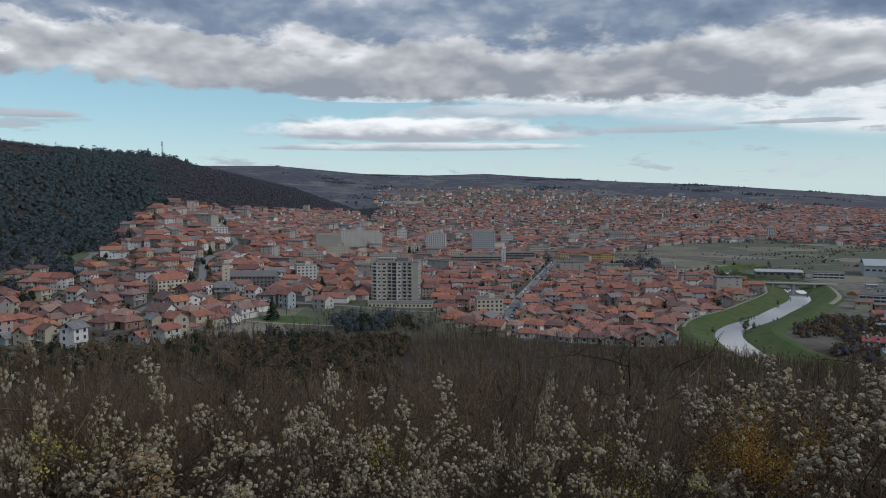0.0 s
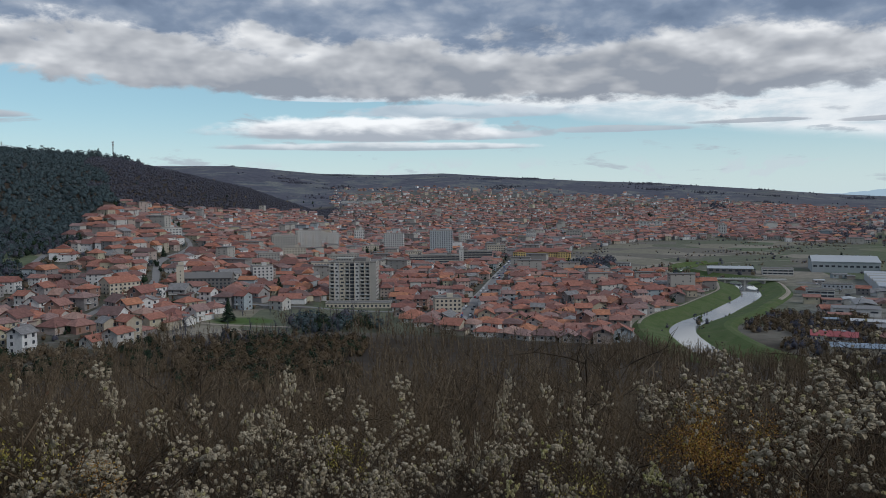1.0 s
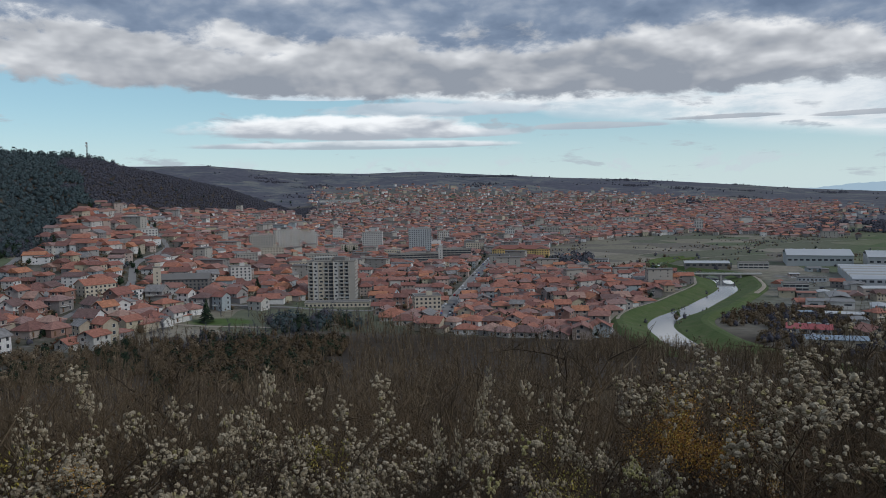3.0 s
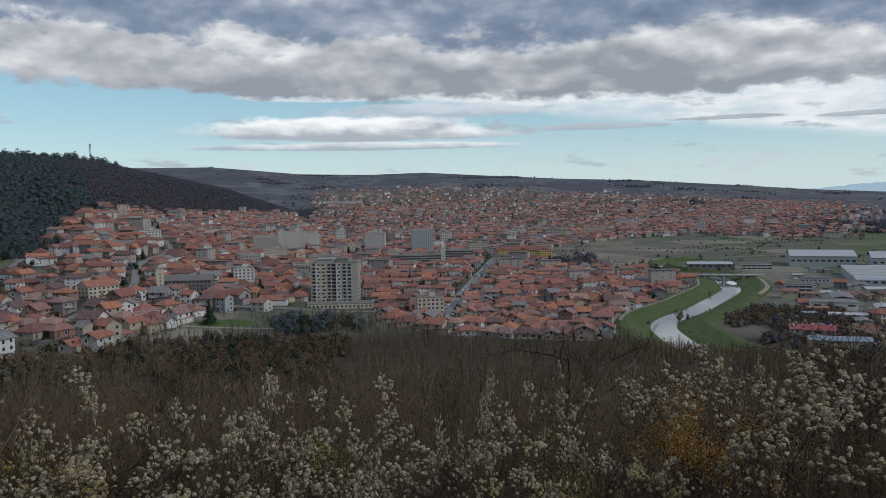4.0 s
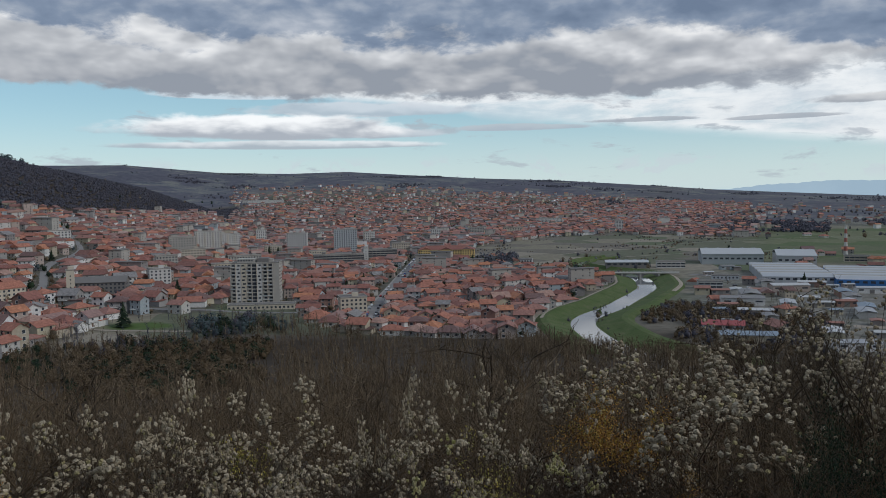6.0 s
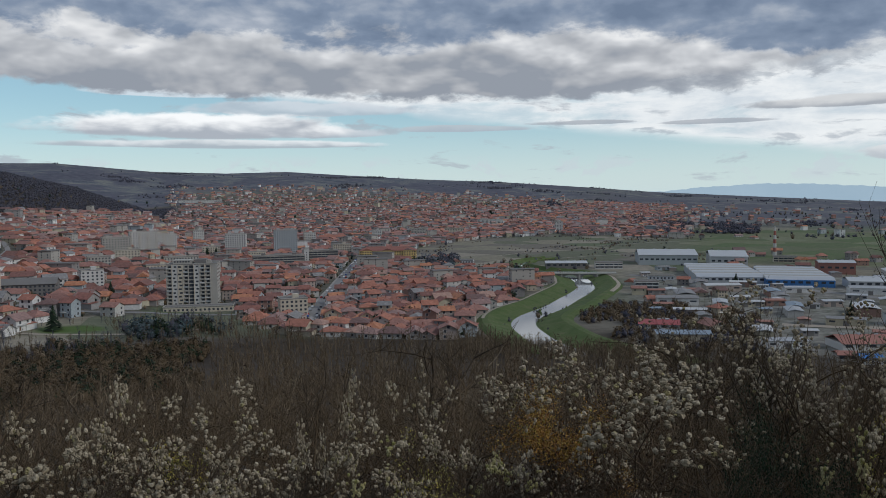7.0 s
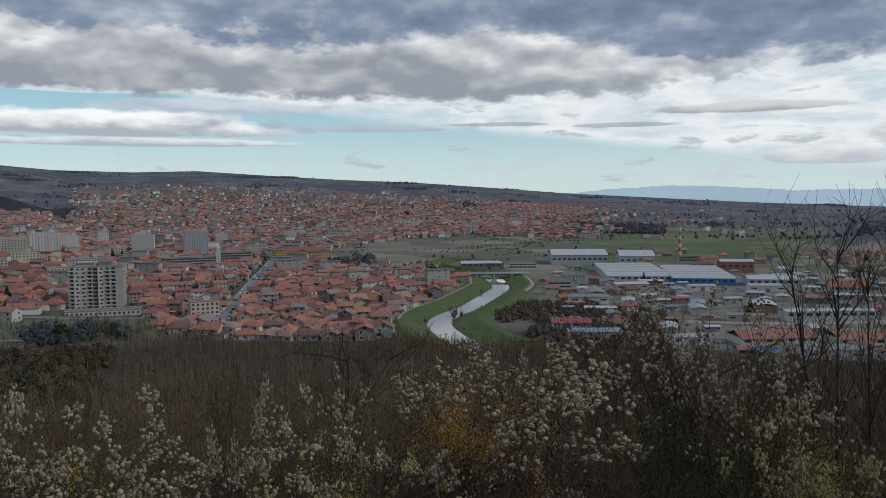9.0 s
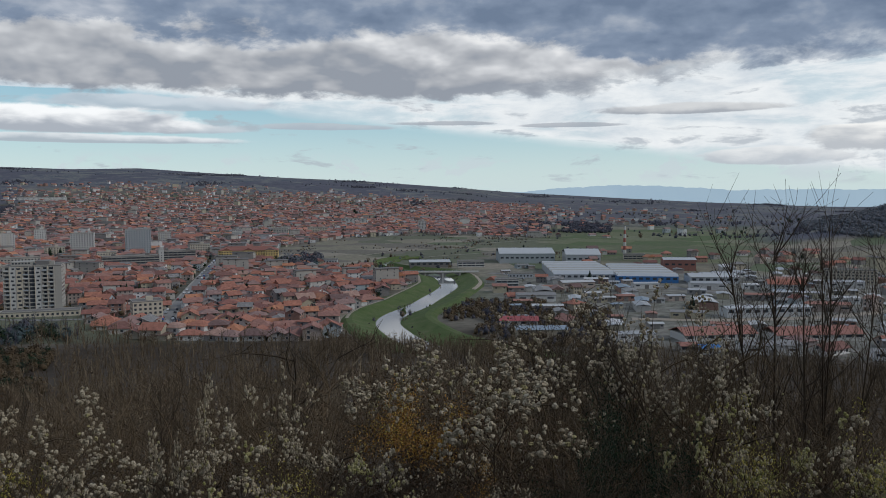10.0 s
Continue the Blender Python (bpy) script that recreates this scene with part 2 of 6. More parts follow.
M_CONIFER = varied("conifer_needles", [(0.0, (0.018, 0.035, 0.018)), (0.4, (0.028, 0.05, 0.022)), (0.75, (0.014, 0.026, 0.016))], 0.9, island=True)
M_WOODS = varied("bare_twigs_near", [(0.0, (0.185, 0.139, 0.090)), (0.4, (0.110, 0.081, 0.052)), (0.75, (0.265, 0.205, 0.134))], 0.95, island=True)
# next three: blue haze of distance painted into the twig and needle colours
M_WOODS_HAZED = varied("bare_woods_far", [(0.0, (0.103, 0.102, 0.128)), (0.4, (0.092, 0.096, 0.124)), (0.75, (0.120, 0.113, 0.128))], 0.95, island=True)
M_PINES_HAZED = varied("pine_woods_hazed", [(0.0, (0.066, 0.096, 0.104)), (0.4, (0.076, 0.108, 0.112)), (0.8, (0.092, 0.114, 0.120))], 0.95, island=True)
# also lightened, to offset the crowns' own shade
M_SIDE_WOODS_HAZED = varied("side_hill_twigs_hazed", [(0.0, (0.17, 0.18, 0.20)), (0.5, (0.22, 0.215, 0.225)), (0.8, (0.15, 0.165, 0.185))], 0.95, island=True)
M_SHED_ROOF = varied("shed_roof", [(0.0, (0.45, 0.46, 0.47)), (0.25, (0.62, 0.62, 0.61)), (0.45, (0.30, 0.29, 0.28)), (0.6, (0.40, 0.20, 0.15)), (0.75, (0.52, 0.53, 0.54)), (0.9, (0.30, 0.36, 0.42))], 0.6)
M_STONES = plain("pale_stone", (0.33, 0.31, 0.28), 0.9, 0.8, 0.3)


def make_ground_material():
    mat, g = material("ground_cover", 0.95)

    def layer(name):
        n = g.t.nodes.new("ShaderNodeAttribute")
        n.attribute_name = name
        return n.outputs["Fac"]
    a = g.noise(g.place, 0.012, 6, 0.6)
    b = g.noise(g.place, 0.11, 5, 0.65)
    c = g.noise(g.place, 2.5, 4, 0.6)
    soil = g.ramp(b, [(0.3, (0.030, 0.022, 0.015)), (0.5, (0.052, 0.038, 0.026)), (0.72, (0.080, 0.06, 0.040))])
    yard = g.ramp(b, [(0.34, (0.058, 0.062, 0.036)), (0.5, (0.105, 0.095, 0.072)), (0.64, (0.17, 0.155, 0.13)), (0.74, (0.26, 0.245, 0.22))])
    # strips of fields, turned from plot to plot
    plots = g.t.nodes.new("ShaderNodeTexVoronoi")
    g.put(plots.inputs["Vector"], g.place)
    plots.inputs["Scale"].default_value = 0.014
    sep = g.t.nodes.new("ShaderNodeSeparateColor")
    g.put(sep.inputs[0], plots.outputs["Color"])
    field = g.ramp(sep.outputs[0], [(0.0, (0.145, 0.152, 0.098)), (0.25, (0.245, 0.220, 0.158)), (0.5, (0.185, 0.165, 0.130)), (0.7, (0.130, 0.155, 0.085)), (0.88, (0.30, 0.265, 0.205))], True)
    field = g.mix(1.0, field, g.ramp(b, [(0.3, (0.7,) * 3), (0.7, (1.15,) * 3)]), "MULTIPLY")
    wide = g.noise(g.place, 0.0032, 5, 0.6, 0.6)
    rough = g.noise(g.place, 0.03, 4, 0.65)
    # ridge ramps: blue-grey distance haze mixed into the woods and scrub colours
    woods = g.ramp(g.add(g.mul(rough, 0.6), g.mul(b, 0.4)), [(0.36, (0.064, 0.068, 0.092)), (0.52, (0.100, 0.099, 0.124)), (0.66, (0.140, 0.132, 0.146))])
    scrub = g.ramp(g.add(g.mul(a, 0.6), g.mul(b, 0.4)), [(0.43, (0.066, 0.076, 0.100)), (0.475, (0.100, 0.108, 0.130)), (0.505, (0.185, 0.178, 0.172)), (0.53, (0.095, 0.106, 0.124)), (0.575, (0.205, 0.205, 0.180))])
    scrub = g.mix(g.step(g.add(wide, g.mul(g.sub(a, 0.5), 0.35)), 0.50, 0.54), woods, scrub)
    grass = g.ramp(g.add(g.mul(b, 0.6), g.mul(c, 0.4)), [(0.3, (0.055, 0.090, 0.022)), (0.55, (0.085, 0.135, 0.032)), (0.75, (0.125, 0.15, 0.055))])
    col = g.mix(layer("yard"), soil, yard)
    col = g.mix(layer("field"), col, field)
    col = g.mix(layer("gravel"), col, g.ramp(b, [(0.34, (0.095, 0.10, 0.07)), (0.48, (0.19, 0.18, 0.155)), (0.68, (0.31, 0.295, 0.265))]))
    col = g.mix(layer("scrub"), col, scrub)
    col = g.mix(layer("grass"), col, grass)
    colour(g, col)
    bump(g, g.add(b, g.mul(c, 0.2)), 0.4, 0.3)
    return mat


def make_water_material():
    mat, g = material("river_water", 0.035, 0, 1.0)
    colour(g, (0.28, 0.29, 0.29))
    bump(g, g.noise(g.place, 0.9, 3, 0.6), 0.03, 0.04)
    return mat


def make_grass_material():
    mat, g = material("bank_grass", 0.95)
    b = g.noise(g.place, 0.09, 5, 0.65)
    c = g.noise(g.place, 1.2, 4, 0.6)
    colour(g, g.ramp(g.add(g.mul(b, 0.65), g.mul(c, 0.35)), [(0.3, (0.050, 0.078, 0.022)), (0.46, (0.080, 0.118, 0.034)), (0.58, (0.110, 0.132, 0.050)), (0.72, (0.155, 0.140, 0.075))]))
    bump(g, c, 0.5, 0.2)
    return mat


M_GROUND, M_WATER, M_GRASS = make_ground_material(), make_water_material(), make_grass_material()

# ---- mesh helpers ----


def mesh_arrays(name, verts, faces, mats, which=None, smooth=False):
    """A mesh from arrays of corners and of faces with one count of corners."""
    me = bpy.data.meshes.new(name)
    verts, faces = np.asarray(verts, np.float32), np.asarray(faces, np.int32)
    n, k = faces.shape
    me.vertices.add(len(verts))
    me.vertices.foreach_set("co", verts.ravel())
    me.loops.add(n * k)
    me.loops.foreach_set("vertex_index", faces.ravel())
    me.polygons.add(n)
    me.polygons.foreach_set("loop_start", np.arange(0, n * k, k, dtype=np.int32))
    for mat in mats:
        me.materials.append(mat)
    if which is not None:
        me.polygons.foreach_set("material_index", np.asarray(which, np.int32))
    me.polygons.foreach_set("use_smooth", np.full(n, smooth))
    me.update(calc_edges=True)
    return me


def mesh_bm(name, bm, mat):
    me = bpy.data.meshes.new(name)
    bm.normal_update()
    bm.to_mesh(me)
    bm.free()
    me.materials.append(mat)
    return me


def child(name, me, parent, place=None, label=""):
    ob = new(name, me)
    ob.parent = parent
    if place is not None:
        ob.matrix_basis = place
    return tagged(ob, label)


def part(name, bm, mat, parent, label="", place=None):
    return child(name, mesh_bm(name, bm, mat), parent, place, label)


def thing(name, x, y, z, turn=0.0, label="", category="", group="", kind=""):
    ob = new(name)
    ob.empty_display_size = 0.5
    ob.matrix_basis = pose(x, y, z, 0, 0, turn)
    return tagged(ob, label, category, group, kind)


def box(bm, x0, x1, y0, y1, z0, z1):
    v = [bm.verts.new((x, y, z)) for x in (x0, x1) for y in (y0, y1) for z in (z0, z1)]
    for f in ((0, 1, 3, 2), (4, 6, 7, 5), (0, 4, 5, 1), (2, 3, 7, 6), (0, 2, 6, 4), (1, 5, 7, 3)):
        bm.faces.new([v[i] for i in f])


def prism(bm, pts, y0, y1):
    """A closed outline in x and z, pulled from y0 to y1."""
    a = [bm.verts.new((x, y0, z)) for x, z in pts]
    b = [bm.verts.new((x, y1, z)) for x, z in pts]
    bm.faces.new(a)
    bm.faces.new(list(reversed(b)))
    for i in range(len(pts)):
        j = (i + 1) % len(pts)
        bm.faces.new((a[j], a[i], b[i], b[j]))


def cone(bm, x, y, z0, z1, r0, r1, n=12):
    m = Matrix.Translation((x, y, (z0 + z1) / 2))
    bmesh.ops.create_cone(bm, cap_ends=True, segments=n, radius1=r0, radius2=r1, depth=z1 - z0, matrix=m)


# ---- lie of the land ----
HILL_AZ = (-60, -29, -27, -24, -19, -15.3, -13, -10.6, -9, -6.3, -4)
HILL_EL = (4.1, 3.48, 3.28, 2.85, 2.55, 1.68, 1.15, 0.60, 0.0, -0.9, -1.7)
FOOT_AZ = (-60, -29.3, -25.4, -22.6, -20, -17.9, -11.5, -6.7, -4)
FOOT_EL = (-2.7, -2.74, -2.2, -1.85, -0.3, -0.45, -1.0, -0.9, -1.7)
FOOT_R = (880, 900, 950, 1000, 1060, 1120, 1500, 2000, 2200)
RIDGE_AZ = (-60, -15, -11.8, -9, -5.8, -1, 3.1, 7.1, 12.7, 18.3, 23.7, 29.2, 36.7, 42.4, 53, 75)
RIDGE_EL = (2.3, 2.28, 2.3, 2.05, 1.75, 1.62, 1.72, 1.45, 1.1, 0.85, 0.45, 0.0, -0.42, -0.72, -1.1, -1.2)
RIDGE_R = 4200.0


def smooth01(t):
    t = np.clip(t, 0, 1)
    return t * t * (3 - 2 * t)


def wave(x, y, s, seed=0.0):
    """Cheap smooth roughness, about -1 to 1."""
    x, y = x / s + seed, y / s - seed * 0.7
    return (np.sin(1.7 * x + 1.3 * np.sin(1.1 * y)) + np.sin(2.3 * y + 1.7 * np.sin(0.9 * x + 2)) + 0.5 * np.sin(4.1 * x - 3.3 * y + 1)) / 2.5


RIVER = [(196, 330), (180, 375), (172, 410), (171, 432), (173, 457), (180, 495), (197, 527), (229, 563), (256, 600), (283, 637), (303, 668), (315, 697), (326, 728), (333, 765), (326, 815), (317, 872), (326, 910), (352, 948), (390, 970)]


def curve_points(pts, n=8):
    """A smooth line through a few points (Catmull-Rom)."""
    p = np.array([pts[0], *pts, pts[-1]], float)
    out = []
    for i in range(1, len(p) - 2):
        for t in np.linspace(0, 1, n, endpoint=False):
            a, b, c, d = p[i - 1:i + 3]
            out.append(0.5 * (2 * b + (c - a) * t + (2 * a - 5 * b + 4 * c - d) * t * t + (3 * b - a - 3 * c + d) * t ** 3))
    return np.array([*out, p[-1]])


RIVER_LINE = curve_points(RIVER)


def from_line(x, y, line):
    """The distance from a line of points."""
    x, y = np.asarray(x, float), np.asarray(y, float)
    best = np.full(x.shape, 1e9)
    for (ax, ay), (bx, by) in zip(line[:-1], line[1:]):
        dx, dy = bx - ax, by - ay
        t = np.clip(((x - ax) * dx + (y - ay) * dy) / (dx * dx + dy * dy + 1e-9), 0, 1)
        best = np.minimum(best, np.hypot(x - ax - t * dx, y - ay - t * dy))
    return best


def river_size(y):
    """The river's width against that below the bridge."""
    return np.interp(y, (765, 830), (1.0, 0.42))


def polar(x, y):
    return np.degrees(np.arctan2(x, y)), np.hypot(x, y)


def hill_parts(az):
    e, f, r = np.interp(az, HILL_AZ, HILL_EL), np.interp(az, FOOT_AZ, FOOT_EL), np.interp(az, FOOT_AZ, FOOT_R)
    zf = EYE + r * np.tan(np.radians(f))
    rc = r + np.interp(az, (-30, -20, -12, -5), (480, 430, 360, 200))
    zc = EYE + rc * np.tan(np.radians(e))
    return r, zf, rc, zc


def land(x, y):
    """The height of the ground."""
    x, y = np.asarray(x, float), np.asarray(y, float)
    az, r = polar(x, y)
    # the viewpoint's own slope
    front = np.interp(r, (0, 3, 10, 30, 100, 250, 400, 450), (83.3, 82.4, 79.4, 72.5, 55.0, 22.0, 2.0, 0.0))
    back = 83.3 + np.minimum(r * 0.16, 70)
    w = smooth01((np.cos(np.radians(az)) + 0.15) / 0.5)
    z = back + (front - back) * w
    z = z + wave(x, y, 9) * np.interp(r, (0, 8, 40, 430, 460), (0, 0.15, 0.7, 0.7, 0))
    # the far rise
    t = np.clip((r - 1450) / (RIDGE_R - 1450), 0, 1)
    top = EYE + RIDGE_R * np.tan(np.radians(np.interp(az, RIDGE_AZ, RIDGE_EL)))
    far = top * (0.75 * t ** 1.35 + 0.25 * smooth01(t)) + wave(x, y, 330, 3) * 9 * smooth01((r - 2400) / 900) * smooth01((4150 - r) / 300)
    far = np.where(r > RIDGE_R, top - (r - RIDGE_R) * 0.05, far)
    # the wooded hill
    rf, zf, rc, zc = hill_parts(az)
    a = zf * np.clip((r - 480) / (rf - 480), 0, 1) ** 1.25
    b = zf + (zc - zf) * np.sin(np.clip((r - rf) / (rc - rf), 0, 1) * math.pi / 2) ** 1.1
    hill = np.where(r < rf, a, b) - np.clip(r - rc, 0, 1e9) * 0.22
    hill = hill * smooth01((-2.0 - az) / 5) * smooth01((az + 150) / 60)
    side = 164 * np.exp(-((az - 64) / 10.0) ** 2) * np.exp(-(np.clip(1700 - r, 0, 1e9) / 330) ** 2) * np.exp(-(np.clip(r - 1700, 0, 1e9) / 900) ** 2)
    z = np.where(w > 0.5, np.maximum(z, np.maximum(np.maximum(far, hill), side)), z)
    # the river's bed
    d = from_line(x, y, RIVER_LINE) / river_size(y)
    return z - 5.0 * smooth01((30 - d) / 8) * smooth01((r - 380) / 60)


def height(x, y):
    return float(land(np.array([x]), np.array([y]))[0])


# ---- where things stand ----
STREET = curve_points([(44, 540), (50, 590), (74, 700), (104, 840), (136, 985), (150, 1050)], 6)
LANES = [curve_points(p, 6) for p in (
    [(-330, 560), (-320, 640), (-335, 760), (-375, 900)], [(-210, 540), (-200, 640), (-228, 760), (-236, 900), (-300, 1060)],
    [(48, 578), (0, 584), (-60, 600), (-120, 610), (-200, 640)], [(60, 640), (110, 640), (180, 640), (215, 610)], [(136, 985), (190, 965), (250, 880), (286, 790)])]


def town_start(az):
    return np.interp(az, (-40, -24, -20, -15, -13, -7, -5.6, -1, 0.5, 3, 6, 12, 19, 24, 30), (455, 455, 480, 535, 590, 600, 640, 625, 540, 490, 468, 462, 470, 440, 425))


def town_chance(x, y):
    """How likely a plot holds a house."""
    az, r = polar(x, y)
    rf, zf, rc, zc = hill_parts(az)
    start = np.where(az < 19, town_start(az), 475)
    p = np.where((r > start) & (az < 23), 1.0, 0.0)
    p *= np.where((az < -5) & (r > rf * np.interp(az, (-30, -24, -20, -5), (0.80, 0.84, 1.0, 1.0)) - 12), 0.0, 1.0)
    # the town's far side thins out up the slope
    p *= np.interp(r, (0, 1500, 2100, 2700, 3100, 3350), (1, 0.93, 0.58, 0.26, 0.07, 0.0))
    p *= np.where(r > 1750, np.clip((az + 7.5 + 2.5 * wave(x, y, 130, 7)) / 6, 0, 1), 1.0)
    # across the river: open ground, then houses again
    p *= np.where((az > 12) & (r > np.interp(az, (12, 16, 23), (1050, 940, 900))) & (r < np.interp(az, (12, 17, 23), (1250, 1500, 1600))), 0.0, 1.0)
    far_right = np.where((az >= 23) & (az < 44) & (r > np.interp(az, (23, 30, 36), (1560, 1500, 1500))) & (r < 2900), np.interp(az, (23, 28, 31.5, 34, 44), (0.95, 0.6, 0.16, 0.035, 0.012)), 0.0)
    near_right = np.where((az > 33) & (r > 880) & (r < 1180), 0.09, 0.0)
    works = np.where((az >= 29) & (az < 58) & (r > 430) & (r < 640), 0.05, 0.0)
    works = np.maximum(works, np.where((az >= 27.5) & (az < 34) & (r > 590) & (r < 760), 0.12, 0.0))
    p = np.maximum(np.maximum(p, far_right), np.maximum(near_right, works))
    p = np.where(wave(x, y, 95, 5) > 0.80, p * 0.1, p)
    p = np.where((az < -21) & (r > 680), p * 0.6, p)
    side = np.where(r < 1200, np.where((az > 14) & (from_line(x, y, RIVER_LINE) < 36), 0.0, 1.0), 1.0)
    return p * side


# large buildings: name, middle x, y, length, depth, storeys, turn, wall, roof, label; fitted as plan
BLOCKS = []


def block_at(az, el, length, depth, storeys, turn, wall, style, label, category="building", r=None):
    """Plan a block by its foot's bearing and dip from the viewpoint."""
    if r is None:
        r = EYE / -math.tan(radians(el))
        for _ in range(12):
            x, y = r * math.sin(radians(az)), r * math.cos(radians(az))
            r = 0.5 * r + 0.5 * (EYE - max(0.0, height(x, y))) / -math.tan(radians(el))
    x, y = r * math.sin(radians(az)), r * math.cos(radians(az))
    BLOCKS.append((x, y, length, depth, storeys, turn - az, wall, style, label, category))


block_at(-3.40, -7.40, 38, 17, 11, -9, M_CONCRETE, "tower", "weathered concrete tower block with loggias and plant rooms", "apartment block")
block_at(-0.5, -4.0, 30, 16, 10, -6, M_WHITE, "flat", "pale rendered apartment block with rows of windows", "apartment block")
block_at(2.9, -4.15, 33, 17, 12, 3, M_GREYBLUE, "flat", "grey panel high-rise with a flat roof", "apartment block")
block_at(2.4, -4.90, 62, 14, 4, 5, M_CONCRETE_D, "bands", "long grey office building with window bands", "office building")
block_at(5.4, -4.75, 42, 16, 5, 2, M_CONCRETE_D, "bands", "dark office building beside the main street", "office building")
block_at(4.35, -4.80, 6, 8, 6, 2, M_WHITE, "blank", "white stair tower of the office building", "office building")
block_at(10.2, -4.65, 74, 20, 4, -4, M_YELLOW, "hip", "long ochre public building with a tiled hip roof", "public building")
block_at(-3.1, -7.85, 50, 12, 1, -7, M_CREAM, "flat", "low cream commercial building at the tower's foot", "shop building")
block_at(-6.6, -3.65, 34, 14, 9, 8, M_WHITE, "flat", "white apartment block with balconies", "apartment block")
block_at(-5.2, -3.55, 30, 14, 8, 12, M_WHITE, "flat", "white stepped apartment block", "apartment block")
block_at(-8.3, -3.75, 32, 14, 7, 8, M_CONCRETE, "flat", "grey apartment block with a flat roof", "apartment block")
block_at(-7.6, -4.35, 26, 13, 5, 0, M_CREAM, "flat", "cream apartment block with a flat roof", "apartment block")
block_at(-4.2, -4.70, 40, 13, 4, 6, M_CONCRETE, "flat", "grey apartment block behind the tower", "apartment block")
block_at(-0.6, -5.15, 26, 14, 4, 4, M_BRICKRED, "flat", "brick apartment block with a flat roof", "apartment block")
block_at(-13.6, -6.05, 42, 16, 3, -14, M_CONCRETE_D, "gable", "grey long building with a curved dark roof", "hall")
block_at(-12.1, -6.1, 17, 14, 4, 10, M_WHITE, "gable", "white gabled house with a tall narrow window", "house")
block_at(-9.9, -5.85, 18, 16, 5, 8, M_WHITE, "flat", "white apartment house with a blank gable wall", "apartment block")
block_at(-15.4, -6.05, 6, 6, 6, 0, M_CREAM, "blank", "square cream rendered stair tower", "tower")
block_at(-19.3, -6.15, 24, 16, 3, 28, M_CREAM, "gable", "cream three-storey house with rows of windows", "house")
block_at(3.3, -8.45, 19, 15, 4, 8, M_CREAM, "flat", "cream rendered corner house by the street", "apartment house")
block_at(-2.8, -0.4, 130, 18, 3, 0, M_WHITE, "flat", "long white hall on the slope", "hall", 2600)
block_at(17.6, -2.2, 60, 14, 4, 4, M_WHITE, "flat", "white apartment block on the far side", "apartment block")
block_at(22.5, -2.75, 16, 14, 7, 4, M_WHITE, "flat", "slim white rendered apartment block", "apartment block")
block_at(15.0, -2.9, 40, 14, 4, 0, M_CREAM, "flat", "cream rendered apartment block with flat roof", "apartment block")
block_at(9.4, -3.2, 18, 14, 6, 0, M_WHITE, "flat", "white rendered apartment block with flat roof", "apartment block")
block_at(6.2, -3.3, 46, 14, 3, 0, M_PINK, "gable", "pink school with a tiled roof", "school")
block_at(15.6, -5.15, 26, 16, 2, -5, M_METAL_L, "flat", "white hall with a band of blue glass", "hall")
block_at(16.0, -5.65, 16, 10, 2, -5, M_GREYBLUE, "bands", "small glazed two-storey office building", "office building")
block_at(23.0, -5.35, 46, 22, 1, 5, M_CONCRETE_D, "shed", "low hall with a pale sheet roof", "hall")
block_at(26.0, -5.35, 30, 14, 2, 6, M_WHITE, "bands", "white factory office with window bands", "office building")
block_at(29.9, -4.95, 66, 60, 2, 6, M_GREYBLUE, "shed", "long factory hall with a pale sheet roof", "factory hall")
block_at(33.9, -5.0, 40, 60, 2, 6, M_METAL_L, "shed", "factory hall with white sheet walls", "factory hall")
block_at(33.6, -5.85, 60, 120, 1, 8, M_METAL, "saw", "wide factory hall with a saw-tooth roof", "factory hall")
block_at(38.0, -5.95, 56, 110, 1, 8, M_BLUE, "saw", "wide factory hall with a saw-tooth roof and blue wall", "factory hall")
block_at(42.8, -6.2, 44, 28, 1, 14, M_METAL_L, "shed", "grey warehouse with a shallow sheet roof", "warehouse")
block_at(40.6, -5.4, 34, 22, 2, 10, M_BRICKRED, "shed", "brick warehouse with a grey roof", "warehouse")
block_at(37.6, -4.75, 26, 12, 2, 6, M_CREAM, "bands", "cream workshop building with window bands", "workshop")
block_at(29.5, -9.55, 24, 13, 1, 2, M_RED, "redroof", "low shed with a red sheet roof", "shed")
block_at(43.0, -10.0, 44, 20, 1, 28, M_WHITE, "brickroof", "long low shed with a red roof", "shed")
block_at(49.2, -9.6, 52, 20, 1, 30, M_WHITE, "brickroof", "long low shed with a red roof and white eaves", "shed")
block_at(46.3, -8.3, 60, 12, 1, 28, M_METAL_L, "shed", "long low shed with pale roof", "shed")
block_at(42.7, -11.1, 10, 8, 1, 20, M_CONCRETE, "tarp", "small shed under a blue tarpaulin roof", "shed")
block_at(41.3, -11.0, 9, 8, 1, 20, M_CONCRETE, "brickroof", "small shed with an orange roof", "shed")
block_at(51.3, -5.9, 44, 13, 4, 12, M_CREAM, "flat", "cream apartment block by the wooded hill", "apartment block")
block_at(47.5, -6.6, 30, 14, 2, 12, M_WHITE, "gable", "white two-storey workshop with tiled roof", "workshop")
block_at(28.6, -6.75, 20, 12, 2, 8, M_GREYBLUE, "bands", "glazed showroom with a flat roof", "showroom")
block_at(29.6, -6.1, 24, 9, 1, 8, M_METAL, "flat", "grey store with a flat roof", "store")

